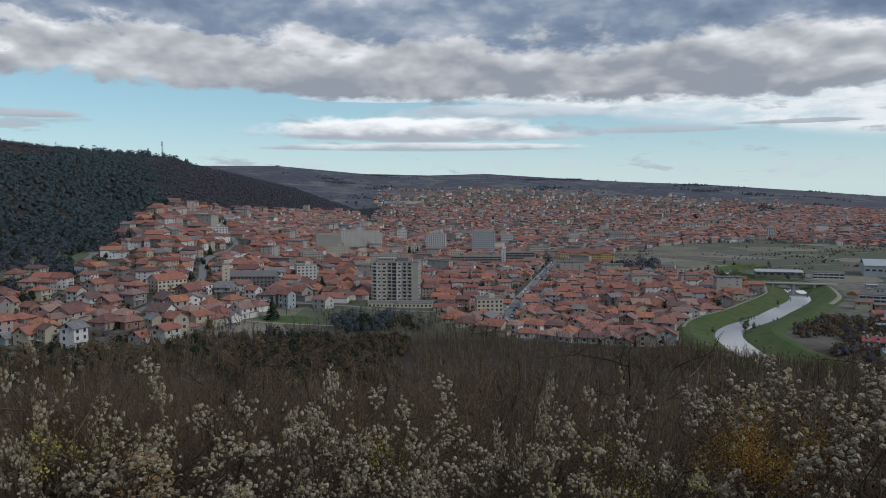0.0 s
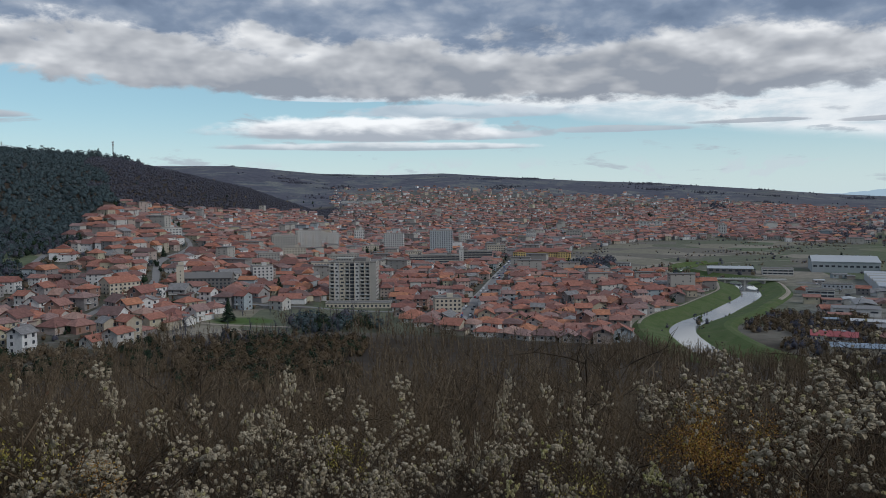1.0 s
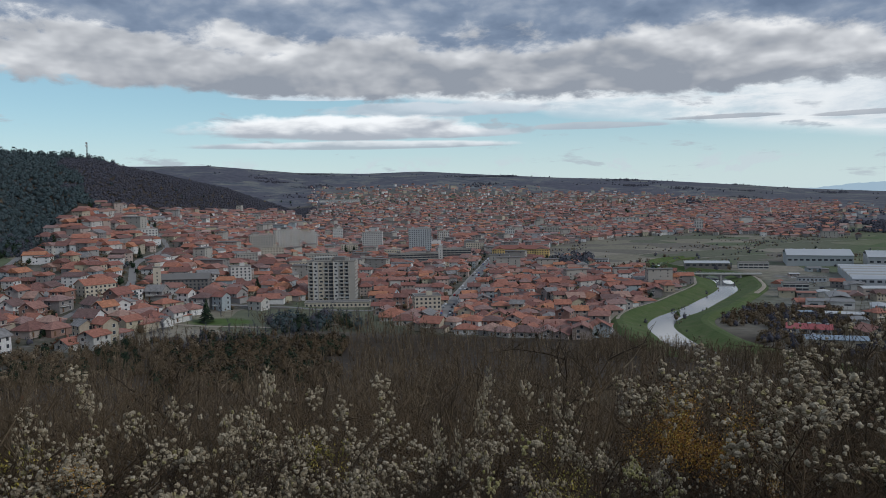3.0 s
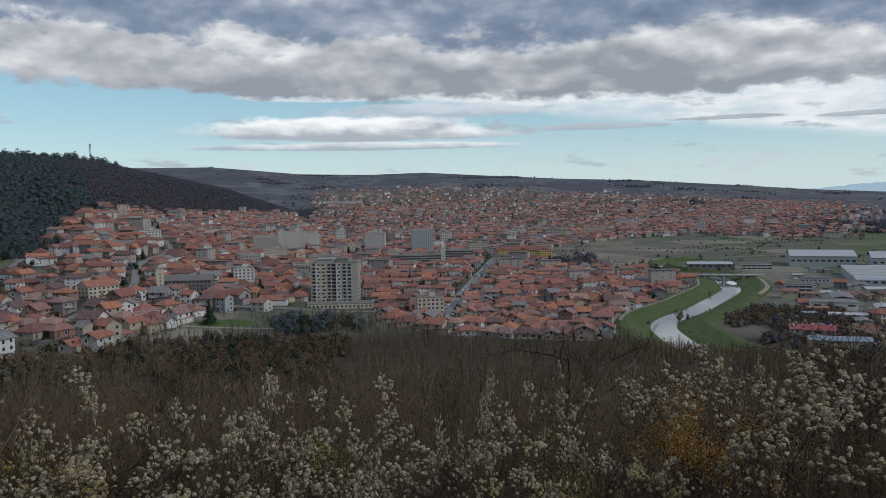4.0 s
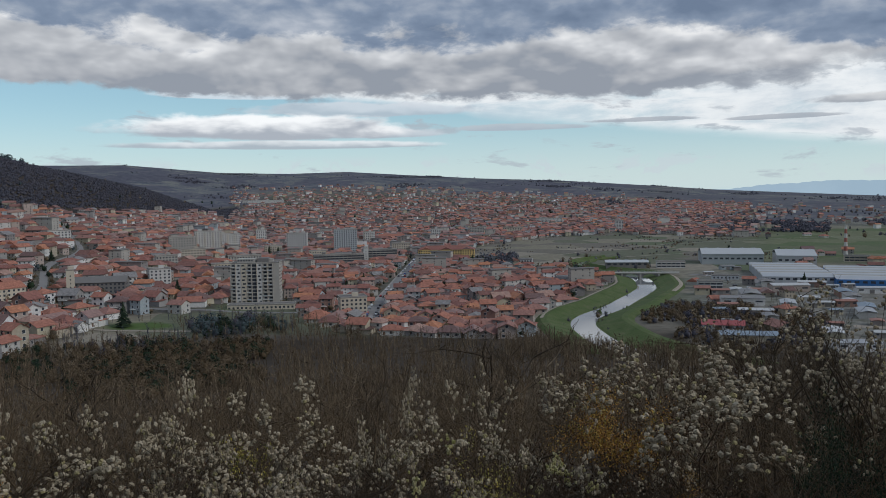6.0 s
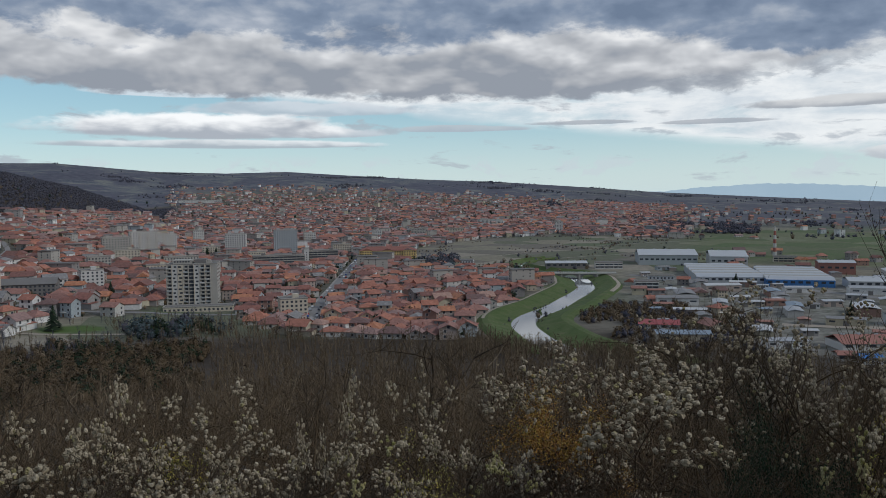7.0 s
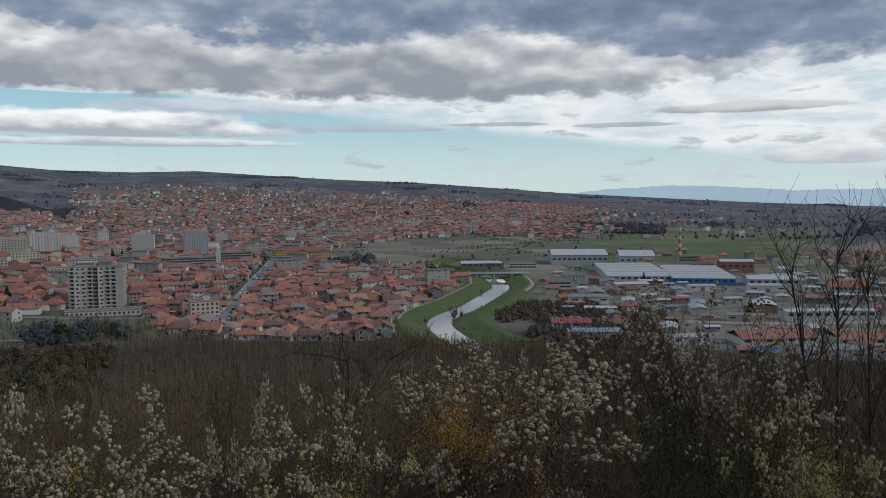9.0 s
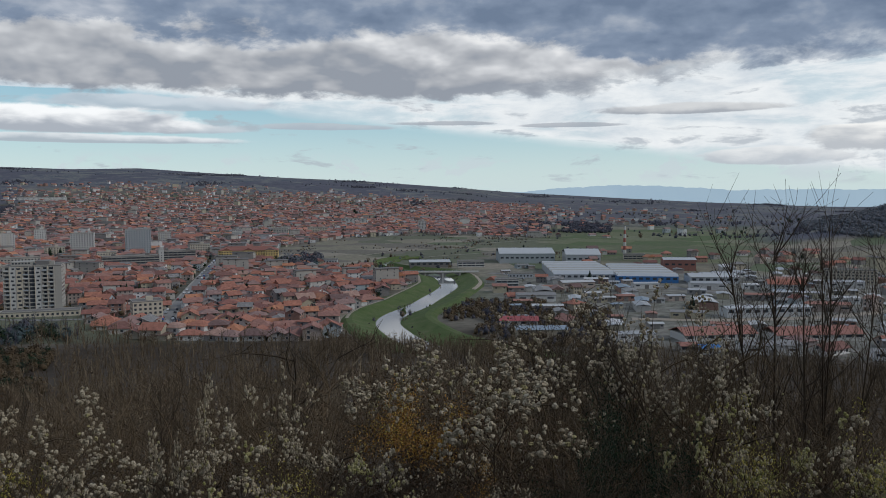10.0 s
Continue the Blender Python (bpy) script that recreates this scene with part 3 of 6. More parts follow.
block_at(-2.2, -4.2, 24, 13, 5, 4, M_CREAM, "flat", "cream rendered apartment block with balconies", "apartment block")
block_at(-9.4, -4.6, 22, 13, 4, 6, M_CONCRETE, "flat", "grey rendered apartment house with flat roof", "apartment block")
block_at(-5.6, -5.3, 26, 13, 4, 2, M_CREAM, "flat", "beige apartment house behind the tower", "apartment block")
block_at(0.9, -4.55, 22, 13, 4, 5, M_CREAM, "flat", "beige apartment house with balconies", "apartment block")
block_at(6.9, -4.25, 26, 14, 5, 0, M_CREAM, "flat", "cream corner house with flat roof", "apartment block")
block_at(4.6, -3.5, 20, 14, 7, 4, M_WHITE, "flat", "slim white apartment house with balconies", "apartment block")
block_at(-3.0, -3.2, 18, 14, 8, 4, M_WHITE, "flat", "slim pale apartment tower with flat roof", "apartment block")
block_at(12.4, -3.0, 28, 14, 5, 4, M_CONCRETE, "flat", "grey apartment block beyond the ochre building", "apartment block")
block_at(-16.0, -2.6, 24, 13, 4, 10, M_WHITE, "flat", "white apartment house on the slope", "apartment block")

BLOCK_XY = np.array([(b[0], b[1], max(b[2], b[3]) + (44 if b[9] == "public building" else 0)) for b in BLOCKS])


def free(x, y, gap=8.0):
    d = np.hypot(BLOCK_XY[:, 0] - x, BLOCK_XY[:, 1] - y)
    return bool((d > BLOCK_XY[:, 2] * 0.5 + gap).all())


# ---- ground ----


def make_ground():
    rs = np.concatenate([[0.0], np.geomspace(0.6, 440, 90), np.geomspace(446, 4960, 170)])
    azs = np.concatenate([np.arange(-42, 68, 0.5), np.arange(68, 318, 5.0)])
    rr, aa = np.meshgrid(rs, azs, indexing="ij")
    x, y = rr * np.sin(np.radians(aa)), rr * np.cos(np.radians(aa))
    z = land(x, y)
    nr, na = rr.shape
    i, j = np.meshgrid(np.arange(nr - 1), np.arange(na), indexing="ij")
    k = (j + 1) % na
    faces = np.stack([i * na + j, i * na + k, (i + 1) * na + k, (i + 1) * na + j], -1).reshape(-1, 4)[:, ::-1]
    me = mesh_arrays("ground", np.stack([x, y, z], -1).reshape(-1, 3), faces, [M_GROUND], smooth=True)
    az, r = polar(x, y)
    rf, zf, rc, zc = hill_parts(az)
    yard = smooth01((town_chance(x, y) - 0.05) / 0.3) * (r > 440)
    works = smooth01((az - 26) / 3) * smooth01((60 - az) / 4) * smooth01((r - 430) / 30) * smooth01((900 - r) / 60)
    hill_floor = smooth01((az + 3) / -2) * smooth01((r - rf * 0.95) / 60) * smooth01((rc + 200 - r) / 100)
    field = smooth01((r - 460) / 60) * (1 - yard) * (1 - hill_floor)
    # the ground colours with painted haze take over with distance
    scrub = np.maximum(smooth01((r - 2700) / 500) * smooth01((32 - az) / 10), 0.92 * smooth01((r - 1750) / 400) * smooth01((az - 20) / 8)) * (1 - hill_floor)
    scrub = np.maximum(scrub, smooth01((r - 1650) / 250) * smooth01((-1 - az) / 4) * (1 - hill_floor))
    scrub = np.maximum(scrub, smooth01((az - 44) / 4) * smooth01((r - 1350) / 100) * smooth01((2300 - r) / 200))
    lawn = smooth01((16 - np.hypot((x + 108) / 1.6, y - 540)) / 5)
    lawn = np.maximum(lawn, 0.6 * smooth01((60 - np.hypot(x + 560, y - 780)) / 30))
    meadow = smooth01((az - 30) / 3) * smooth01((r - 960) / 60) * smooth01((1860 - r) / 150) * smooth01((47 - az) / 4)
    grass = np.maximum(lawn, meadow * 0.5)
    gravel = works * 0.85
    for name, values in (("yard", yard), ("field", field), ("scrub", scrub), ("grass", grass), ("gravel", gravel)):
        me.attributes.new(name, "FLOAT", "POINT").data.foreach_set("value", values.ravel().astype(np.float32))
    tagged(new("ground", me), "brown winter ground, town lots, fields and wooded slopes", "ground", kind="structure")


make_ground()


def strip(name, line, offsets, mat, label, category, lift=0.0, follow=True, taper=None):
    """A band swept along a line: offsets are (across, height) pairs."""
    line = np.asarray(line)
    d = np.gradient(line, axis=0)
    d /= np.linalg.norm(d, axis=1)[:, None]
    side = np.stack([d[:, 1], -d[:, 0]], 1)
    verts = []
    for p, s in zip(line, side):
        k = taper(p[1]) if taper else 1.0
        for off, h in offsets:
            q = p + s * off * k
            verts.append((q[0], q[1], (height(q[0], q[1]) if follow else 0.0) + h + lift))
    k, n = len(offsets), len(line)
    faces = [(i * k + j, (i + 1) * k + j, (i + 1) * k + j + 1, i * k + j + 1) for i in range(n - 1) for j in range(k - 1)]
    me = mesh_arrays(name, verts, np.array(faces)[:, ::-1], [mat], smooth=False)
    return tagged(new(name, me), label, category, kind="structure")


strip("river_water", RIVER_LINE, [(-10.5, 0), (10.5, 0)], M_WATER, "calm river reflecting the cloudy sky", "river", -2.6, False, river_size)
strip("river_bank_left", RIVER_LINE, [(-34, -2), (-31, 0.3), (-28, 1.8), (-24, 1.9), (-17, -0.5), (-10.5, -1.9), (-8.2, -2.65), (-7, -3.6)], M_GRASS, "green grassed river embankment", "embankment", 0, False, river_size)
strip("river_bank_right", RIVER_LINE, [(7, -3.6), (8.2, -2.65), (10.5, -1.9), (17, -0.5), (25, 1.9), (29, 1.8), (33, 0.3), (36, -2)], M_GRASS, "green grassed river embankment", "embankment", 0, False, river_size)
strip("bank_path", RIVER_LINE[40:98], [(-28.6, 1.7), (-26.2, 1.88)], M_DIRT, "pale gravel path along the embankment", "path", 0.05, False, river_size)
strip("dirt_road", RIVER_LINE[70:104], [(28.0, 1.88), (31.5, 1.2)], M_DIRT, "pale dirt road on the embankment", "road", 0.1, False, river_size)
strip("street", STREET, [(-4.2, 0), (4.2, 0)], M_ASPHALT, "grey asphalt main street through the town", "road", 0.12)
strip("pavement_left", STREET, [(-6.2, 0.0), (-6.1, 0.15), (-4.25, 0.15), (-4.2, 0.0)], M_STONES, "pale pavement with a kerb along the street", "pavement", 0.13)
strip("pavement_right", STREET, [(4.2, 0.0), (4.25, 0.15), (6.1, 0.15), (6.2, 0.0)], M_STONES, "pale pavement with a kerb along the street", "pavement", 0.13)
for lane in LANES:
    strip("lane", lane, [(-3, 0), (3, 0)], M_ASPHALT, "narrow asphalt lane between houses", "road", 0.25)
strip("works_road", curve_points([(384, 742), (440, 640), (470, 560), (500, 470), (560, 420)], 8), [(-5, 0), (5, 0)], M_ASPHALT, "asphalt road through the works", "road", 0.15)
strip("works_yard", curve_points([(330, 430), (380, 400), (450, 380), (520, 380)], 6), [(-5, 0), (5, 0)], M_DIRT, "pale gravel yard road", "road", 0.2)

strip("raised_road", curve_points([(286, 764), (252, 790), (223, 822), (188, 852), (150, 900)], 6), [(-6, -3), (-5.2, 3.2), (5.2, 3.2), (6, -3)], M_CONCRETE, "raised approach road to the bridge", "road", 0.1)
strip("field_path", curve_points([(318, 905), (390, 955), (520, 990), (700, 985)], 8), [(-1.6, 0), (1.6, 0)], M_DIRT, "pale dirt path across the fields", "path", 0.4)
strip("field_track", curve_points([(330, 1020), (480, 1130), (700, 1210), (900, 1230)], 8), [(-1.6, 0), (1.6, 0)], M_DIRT, "pale dirt track between the fields", "path", 0.4)
strip("park_path", curve_points([(-170, 545), (-130, 528), (-95, 522), (-60, 518), (-20, 530)], 6), [(-1.8, 0), (1.8, 0)], M_DIRT, "pale gravel path through the park", "path", 0.3)


# ---- far mountains: a plain backdrop that glows, haze blue put into its colour ----


def make_mountains():
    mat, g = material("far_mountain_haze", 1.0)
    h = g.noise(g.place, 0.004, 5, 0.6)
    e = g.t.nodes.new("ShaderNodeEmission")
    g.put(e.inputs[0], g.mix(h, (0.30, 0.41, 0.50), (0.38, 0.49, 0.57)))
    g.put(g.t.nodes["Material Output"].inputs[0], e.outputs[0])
    az = np.arange(26, 75, 0.25)
    el = np.interp(az, (26, 29.5, 32.8, 36.7, 40.5, 44.2, 47.7, 53.2, 75), (-0.1, 0.03, 0.32, 0.50, 0.36, 0.10, 0.16, 0.12, 0.3)) + 0.035 * np.sin(az * 3.1) * np.sin(az * 1.3 + 1) + 0.02 * np.sin(az * 9)
    r = 4900.0
    x, y = r * np.sin(np.radians(az)), r * np.cos(np.radians(az))
    n = len(az)
    verts = np.concatenate([np.stack([x, y, EYE + r * np.tan(np.radians(el))], 1), np.stack([x, y, np.full(n, -120.0)], 1)])
    faces = [(i, i + 1, n + i + 1, n + i) for i in range(n - 1)]
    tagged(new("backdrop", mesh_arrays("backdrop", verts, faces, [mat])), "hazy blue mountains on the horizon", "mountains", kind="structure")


make_mountains()

# ---- houses ----


def window_mesh(w, h):
    """A pane sunk in a frame, one piece."""
    bm = bmesh.new()
    t = 0.12
    box(bm, -w / 2 - t, w / 2 + t, -0.09, 0.02, -t, h + t)
    bm.normal_update()
    front = min(bm.faces, key=lambda f: f.calc_center_median().y)
    bmesh.ops.inset_region(bm, faces=[front], thickness=t, depth=0.0)
    bmesh.ops.translate(bm, verts=front.verts, vec=(0, 0.05, 0))
    for f in bm.faces:
        f.material_index = 0 if f is front else 1
    me = mesh_bm("window", bm, M_GLASS)
    me.materials.append(M_FRAME)
    return me


W_ME = window_mesh(1.25, 1.4)
D_BM = bmesh.new()
box(D_BM, -0.5, 0.5, -0.06, 0.02, 0, 2.05)
DOOR_ME = mesh_bm("door", D_BM, plain("door_brown", (0.16, 0.09, 0.05), 0.6))


def add_window(parent, x, y, z, turn):
    child("window", W_ME, parent, pose(x, y, z, 0, 0, turn))


def house(w, d, storeys, style, annex, seed):
    """A house with its base in the middle of its foot: w along x, d along y, roof ridge along x."""
    rng = random.Random(seed)
    e = thing("house", 0, 0, -200, 0, category="house")
    h = storeys * 2.85 + 0.3
    rise = d * rng.uniform(0.24, 0.34)
    bm = bmesh.new()
    if style == "gable":
        prism(bm, [(-d / 2, -3.0), (d / 2, -3.0), (d / 2, h), (0, h + rise), (-d / 2, h)], -w / 2, w / 2)
        bmesh.ops.rotate(bm, verts=bm.verts, matrix=Matrix.Rotation(radians(90), 3, "Z"))
    else:
        box(bm, -w / 2, w / 2, -d / 2, d / 2, -3.0, h)
    if annex:
        box(bm, w * 0.1, w / 2 + 3.2, -d / 2 - 0.6, d * 0.1, -3.0, 3.0)
    part("wall", bm, M_WALL, e)
    bm = bmesh.new()
    o, t = 0.75, 0.16
    s = rise / (d / 2)
    if style == "gable":
        prism(bm, [(-d / 2 - o, h - o * s), (0, h + rise), (d / 2 + o, h - o * s), (d / 2 + o, h - o * s + t), (0, h + rise + t * 1.2), (-d / 2 - o, h - o * s + t)], -w / 2 - o, w / 2 + o)
        bmesh.ops.rotate(bm, verts=bm.verts, matrix=Matrix.Rotation(radians(90), 3, "Z"))
    else:
        X, Y, k = w / 2 + o, d / 2 + o, max(0.2, w / 2 - d / 2 * 0.9)
        z0 = h - 0.05
        a = [bm.verts.new(p) for p in ((-X, -Y, z0), (X, -Y, z0), (X, Y, z0), (-X, Y, z0))]
        b = [bm.verts.new(p) for p in ((-X, -Y, z0 + t), (X, -Y, z0 + t), (X, Y, z0 + t), (-X, Y, z0 + t))]
        c = [bm.verts.new((-k, 0, z0 + t + rise)), bm.verts.new((k, 0, z0 + t + rise))]
        bm.faces.new(a[::-1])
        for i in range(4):
            bm.faces.new((a[i], a[(i + 1) % 4], b[(i + 1) % 4], b[i]))
        bm.faces.new((b[0], b[1], c[1], c[0]))
        bm.faces.new((b[2], b[3], c[0], c[1]))
        bm.faces.new((b[1], b[2], c[1]))
        bm.faces.new((b[3], b[0], c[0]))
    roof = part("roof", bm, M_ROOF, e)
    if annex:
        bm = bmesh.new()
        x0, x1, y0, y1 = w * 0.1, w / 2 + 3.6, -d / 2 - 1.1, d * 0.1 + 0.3
        v = [bm.verts.new(p) for p in ((x0, y0, 2.95), (x1, y0, 2.95), (x1, y1, 3.6), (x0, y1, 3.6), (x0, y0, 3.1), (x1, y0, 3.1), (x1, y1, 3.75), (x0, y1, 3.75))]
        for f in ((3, 2, 1, 0), (4, 5, 6, 7), (0, 1, 5, 4), (1, 2, 6, 5), (2, 3, 7, 6), (3, 0, 4, 7)):
            bm.faces.new([v[i] for i in f])
        part("lean_to_roof", bm, M_ROOF, e)
    bm = bmesh.new()
    cx = rng.uniform(-0.3, 0.3) * w
    box(bm, cx - 0.32, cx + 0.32, d * 0.12 - 0.3, d * 0.12 + 0.3, h + rise * 0.3, h + rise + 0.9)
    box(bm, cx - 0.42, cx + 0.42, d * 0.12 - 0.4, d * 0.12 + 0.4, h + rise + 0.9, h + rise + 1.02)
    child("chimney", mesh_bm("chimney", bm, M_BRICKRED), roof)
    # windows on the two sides that face the valley's rim
    n = max(2, int(w / 3.6))
    for f in range(storeys):
        for i in range(n):
            x = (i + 0.5) * w / n - w / 2
            if annex and f == 0 and x > w * 0.05:
                continue
            if f == 0 and i == 0:
                child("door", DOOR_ME, e, pose(x, -d / 2, 0.2))
            else:
                add_window(e, x, -d / 2, 1.0 + f * 2.85, 0)
        add_window(e, -w / 2, 0.18 * d, 1.0 + f * 2.85, -90)
        add_window(e, w / 2, 0.2 * d, 1.0 + f * 2.85 if not annex else 1.0 + max(1, f) * 2.85, 90) if storeys > 1 else None
    if style == "gable":
        add_window(e, -w / 2, 0, h + 0.05, -90)
    if storeys > 1 and rng.random() < 0.6:
        bm = bmesh.new()
        box(bm, -w * 0.45, w * 0.05, -d / 2 - 1.2, -d / 2, 2.95, 3.1)
        for x in np.arange(-w * 0.45 + 0.05, w * 0.05, 0.5):
            box(bm, x - 0.02, x + 0.02, -d / 2 - 1.18, -d / 2 - 1.14, 3.1, 4.0)
        box(bm, -w * 0.45, w * 0.05, -d / 2 - 1.2, -d / 2 - 1.12, 4.0, 4.06)
        part("balcony", bm, M_FRAME, e)
    return e


VARIANTS = [house(*a) for a in ((10.5, 8.5, 2, "gable", False, 1), (13, 10.5, 1, "hip", True, 2), (10, 9, 2, "hip", False, 3), (13, 9, 1, "gable", True, 4), (8, 6.5, 1, "gable", False, 5),
                                (10.5, 9.5, 2, "gable", True, 6), (16, 8, 1, "gable", False, 7), (11, 10, 1, "hip", True, 8), (8, 7.5, 3, "gable", False, 9), (13, 10, 1, "hip", False, 10))]
HOUSE_LABELS = ["two-storey rendered house with a gabled tile roof", "low house with a hipped tile roof and lean-to", "square two-storey house with a hipped tile roof",
                "long low house with a gabled roof and annexe", "small single-storey gabled house with red tiles", "two-storey gabled house with a tiled annexe",
                "long low house with a gabled tile roof", "low square house with hipped roof and lean-to", "narrow three-storey gabled house with tiles", "broad low house with a hipped tile roof"]


def plots():
    """Plots on a bent grid of streets."""
    rng = np.random.default_rng(11)
    i, j = np.meshgrid(np.arange(-220, 220), np.arange(0, 275), indexing="ij")
    u = i * 11.6 + (i // 3) * 2.5 + rng.uniform(-3.2, 3.2, i.shape)
    v = j * 12.0 + (j // 5) * 5.0 + rng.uniform(-3.2, 3.2, i.shape) + 380
    u, v = u + 40 * wave(u, v, 420, 1), v + 40 * wave(u, v, 380, 2)
    a = radians(-13)
    x, y = u * math.cos(a) - v * math.sin(a), u * math.sin(a) + v * math.cos(a)
    az, r = polar(x, y)
    loose = np.where((az < -5) & (r < 1000), 0.70, np.where((az < 6) & (r < 1300), 0.86, 0.97))
    ok = (rng.random(x.shape) < town_chance(x, y) * loose) & (np.abs(az - 12) < 46)
    turn = -13 + 30 * wave(u, v, 170, 4) + rng.choice([0, 0, 90, 180, -90], x.shape) + rng.normal(0, 9, x.shape)
    x, y, r, turn = x[ok], y[ok], r[ok], turn[ok]
    keep = from_line(x, y, STREET) > 12.0
    for lane in LANES:
        keep &= from_line(x, y, lane) > 9.5
    keep &= np.array([free(p, q) for p, q in zip(x, y)])
    order = np.argsort(r[keep])
    return x[keep][order], y[keep][order], r[keep][order], turn[keep][order]


PX, PY, PR, PT = plots()
NEAR_HOUSES = 270
for n in range(NEAR_HOUSES):
    k = random.Random(n).randrange(len(VARIANTS))
    x, y = PX[n], PY[n]
    # fronts look down the slope or to the street
    t = PT[n] if abs(((PT[n] + 180) % 360) - 180) < 100 else PT[n] + 180
    ob = copy_thing(VARIANTS[k], pose(x, y, height(x, y), 0, 0, t))
    f = random.Random(n + 900).random()
    ob.scale = (1.12 + 0.28 * f,) * 2 + (1.12 + 0.3 * f,) if x < -0.09 * y else (1.08 + 0.2 * f, 1.08 + 0.2 * f, 0.95 + 0.15 * f)
    tagged(ob, HOUSE_LABELS[k], "house", "houses of the town")
for v in VARIANTS:
    for o in (*v.children_recursive, v):
        bpy.data.objects.remove(o)


def distant_houses():
    """All houses further off, in one mesh: walls, roofs and windows."""
    rng = np.random.default_rng(5)
    x, y, r, t = PX[NEAR_HOUSES:], PY[NEAR_HOUSES:], PR[NEAR_HOUSES:], np.radians(PT[NEAR_HOUSES:])
    n = len(x)
    z = land(x, y)
    w, d = rng.uniform(8, 15, n), rng.uniform(7, 10.5, n)
    grow = np.where((x < -0.09 * y) & (r < 1050), rng.uniform(1.05, 1.35, n), 1.0)
    w, d = w * grow, d * grow
    st = rng.choice([1, 1, 2, 2, 3], n)
    az, _ = polar(x, y)
    tall = (rng.random(n) < np.where((az > -12) & (az < 14) & (r < 2000) & (r > 850), 0.035, 0.004))
    st = np.where(tall, rng.integers(4, 7, n), st)
    w, d = np.where(tall, w * 1.8, w), np.where(tall, d * 1.25, d)
    h = st * 2.6 + 0.3
    rise = np.where(tall, 0.5, d * rng.uniform(0.24, 0.34, n))
    k = np.where(rng.random(n) < 0.75, w / 2, np.maximum(0.3, w / 2 - d * 0.42))      # half ridge: gable or hip
    k = np.where(tall, w / 2, k)

    def world(px, py, pz):
        px, py, pz = np.broadcast_arrays(px, py, pz)
        c, s = np.cos(t)[:, None], np.sin(t)[:, None]
        return np.stack([px * c - py * s + x[:, None], px * s + py * c + y[:, None], pz + z[:, None]], -1)
    W, D, H, R, K = (a[:, None] / b for a, b in ((w, 2), (d, 2), (h, 1), (rise, 1), (k, 1)))
    sx, sy = np.array([-1, 1, 1, -1]), np.array([-1, -1, 1, 1])
    walls = np.concatenate([world(W * sx, D * sy, -3.0 + 0 * W), world(W * sx, D * sy, H), world(K * np.array([-1, 1]), 0 * W, H + R)], 1)
    wf = [(0, 1, 5), (0, 5, 4), (1, 2, 6), (1, 6, 5), (2, 3, 7), (2, 7, 6), (3, 0, 4), (3, 4, 7), (4, 8, 7), (5, 6, 9)]
    o = 0.75
    roofs = np.concatenate([world((W + o) * sx, (D + o) * sy, H - 0.1), world((W + o) * sx, (D + o) * sy, H + 0.12), world((K + o * (K > W - 0.1)) * np.array([-1, 1]), 0 * W, H + R + 0.2)], 1)
    rf = [(0, 1, 5), (0, 5, 4), (1, 2, 6), (1, 6, 5), (2, 3, 7), (2, 7, 6), (3, 0, 4), (3, 4, 7), (4, 5, 9), (4, 9, 8), (6, 7, 8), (6, 8, 9), (5, 6, 9), (7, 4, 8)]
    V, F, M, base = [], [], [], 0

    def take(verts, tri, mat):
        nonlocal base
        m, q = verts.shape[:2]
        V.append(verts.reshape(-1, 3))
        F.append((np.array(tri)[None] + (np.arange(m) * q)[:, None, None] + base).reshape(-1, 3))
        M.append(np.broadcast_to(np.asarray(mat).reshape(-1, 1), (m, len(tri))).ravel())
        base += m * q
    take(walls, wf, np.where(tall & (rng.random(n) < 0.7), 3, 0))
    # roofs beyond 1080 m take the ramp with haze in its colours
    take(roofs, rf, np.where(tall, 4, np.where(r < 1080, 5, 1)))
    near = r < 1750
    for f in range(6):
        for cx, cy, face in ((-0.3, -1, 0), (0.0, -1, 0), (0.3, -1, 0), (-0.3, 1, 0), (0.3, 1, 0), (-1, -0.22, 1), (-1, 0.22, 1), (1, -0.22, 1), (1, 0.22, 1)):
            ok = near & (f < st) & (rng.random(n) < 0.7)
            a = 0.55
            z0, z1 = 0.9 + f * 2.6 + 0 * W, 2.15 + f * 2.6 + 0 * W
            if face == 0:
                px = np.concatenate([2 * W * cx - a, 2 * W * cx + a, 2 * W * cx + a, 2 * W * cx - a], 1)
                py = np.repeat((D + 0.05) * cy, 4, 1)
            else:
                py = np.concatenate([2 * D * cy - a, 2 * D * cy + a, 2 * D * cy + a, 2 * D * cy - a], 1)
                px = np.repeat((W + 0.05) * cx, 4, 1)
            q = world(px, py, np.concatenate([z0, z0, z1, z1], 1))
            take(q[ok], [(0, 1, 2), (0, 2, 3)], np.full(int(ok.sum()), 2))
    me = mesh_arrays("distant_houses", np.concatenate(V), np.concatenate(F), [M_WALL_FAR, M_ROOF_HAZED, M_GLASS, M_CONCRETE, M_TAR, M_ROOF_MID], np.concatenate(M))
    tagged(new("distant_houses", me), "distant town of pale houses with red tile roofs", "houses", kind="stuff")


distant_houses()

# ---- large buildings ----
PANE = {}


def grid_pane(w, h, mat):
    key = (round(w, 2), round(h, 2), mat.name)
    if key not in PANE:
        bm = bmesh.new()
        box(bm, -w / 2, w / 2, -0.04, 0.04, 0, h)
        PANE[key] = mesh_bm("window", bm, mat)
    return PANE[key]


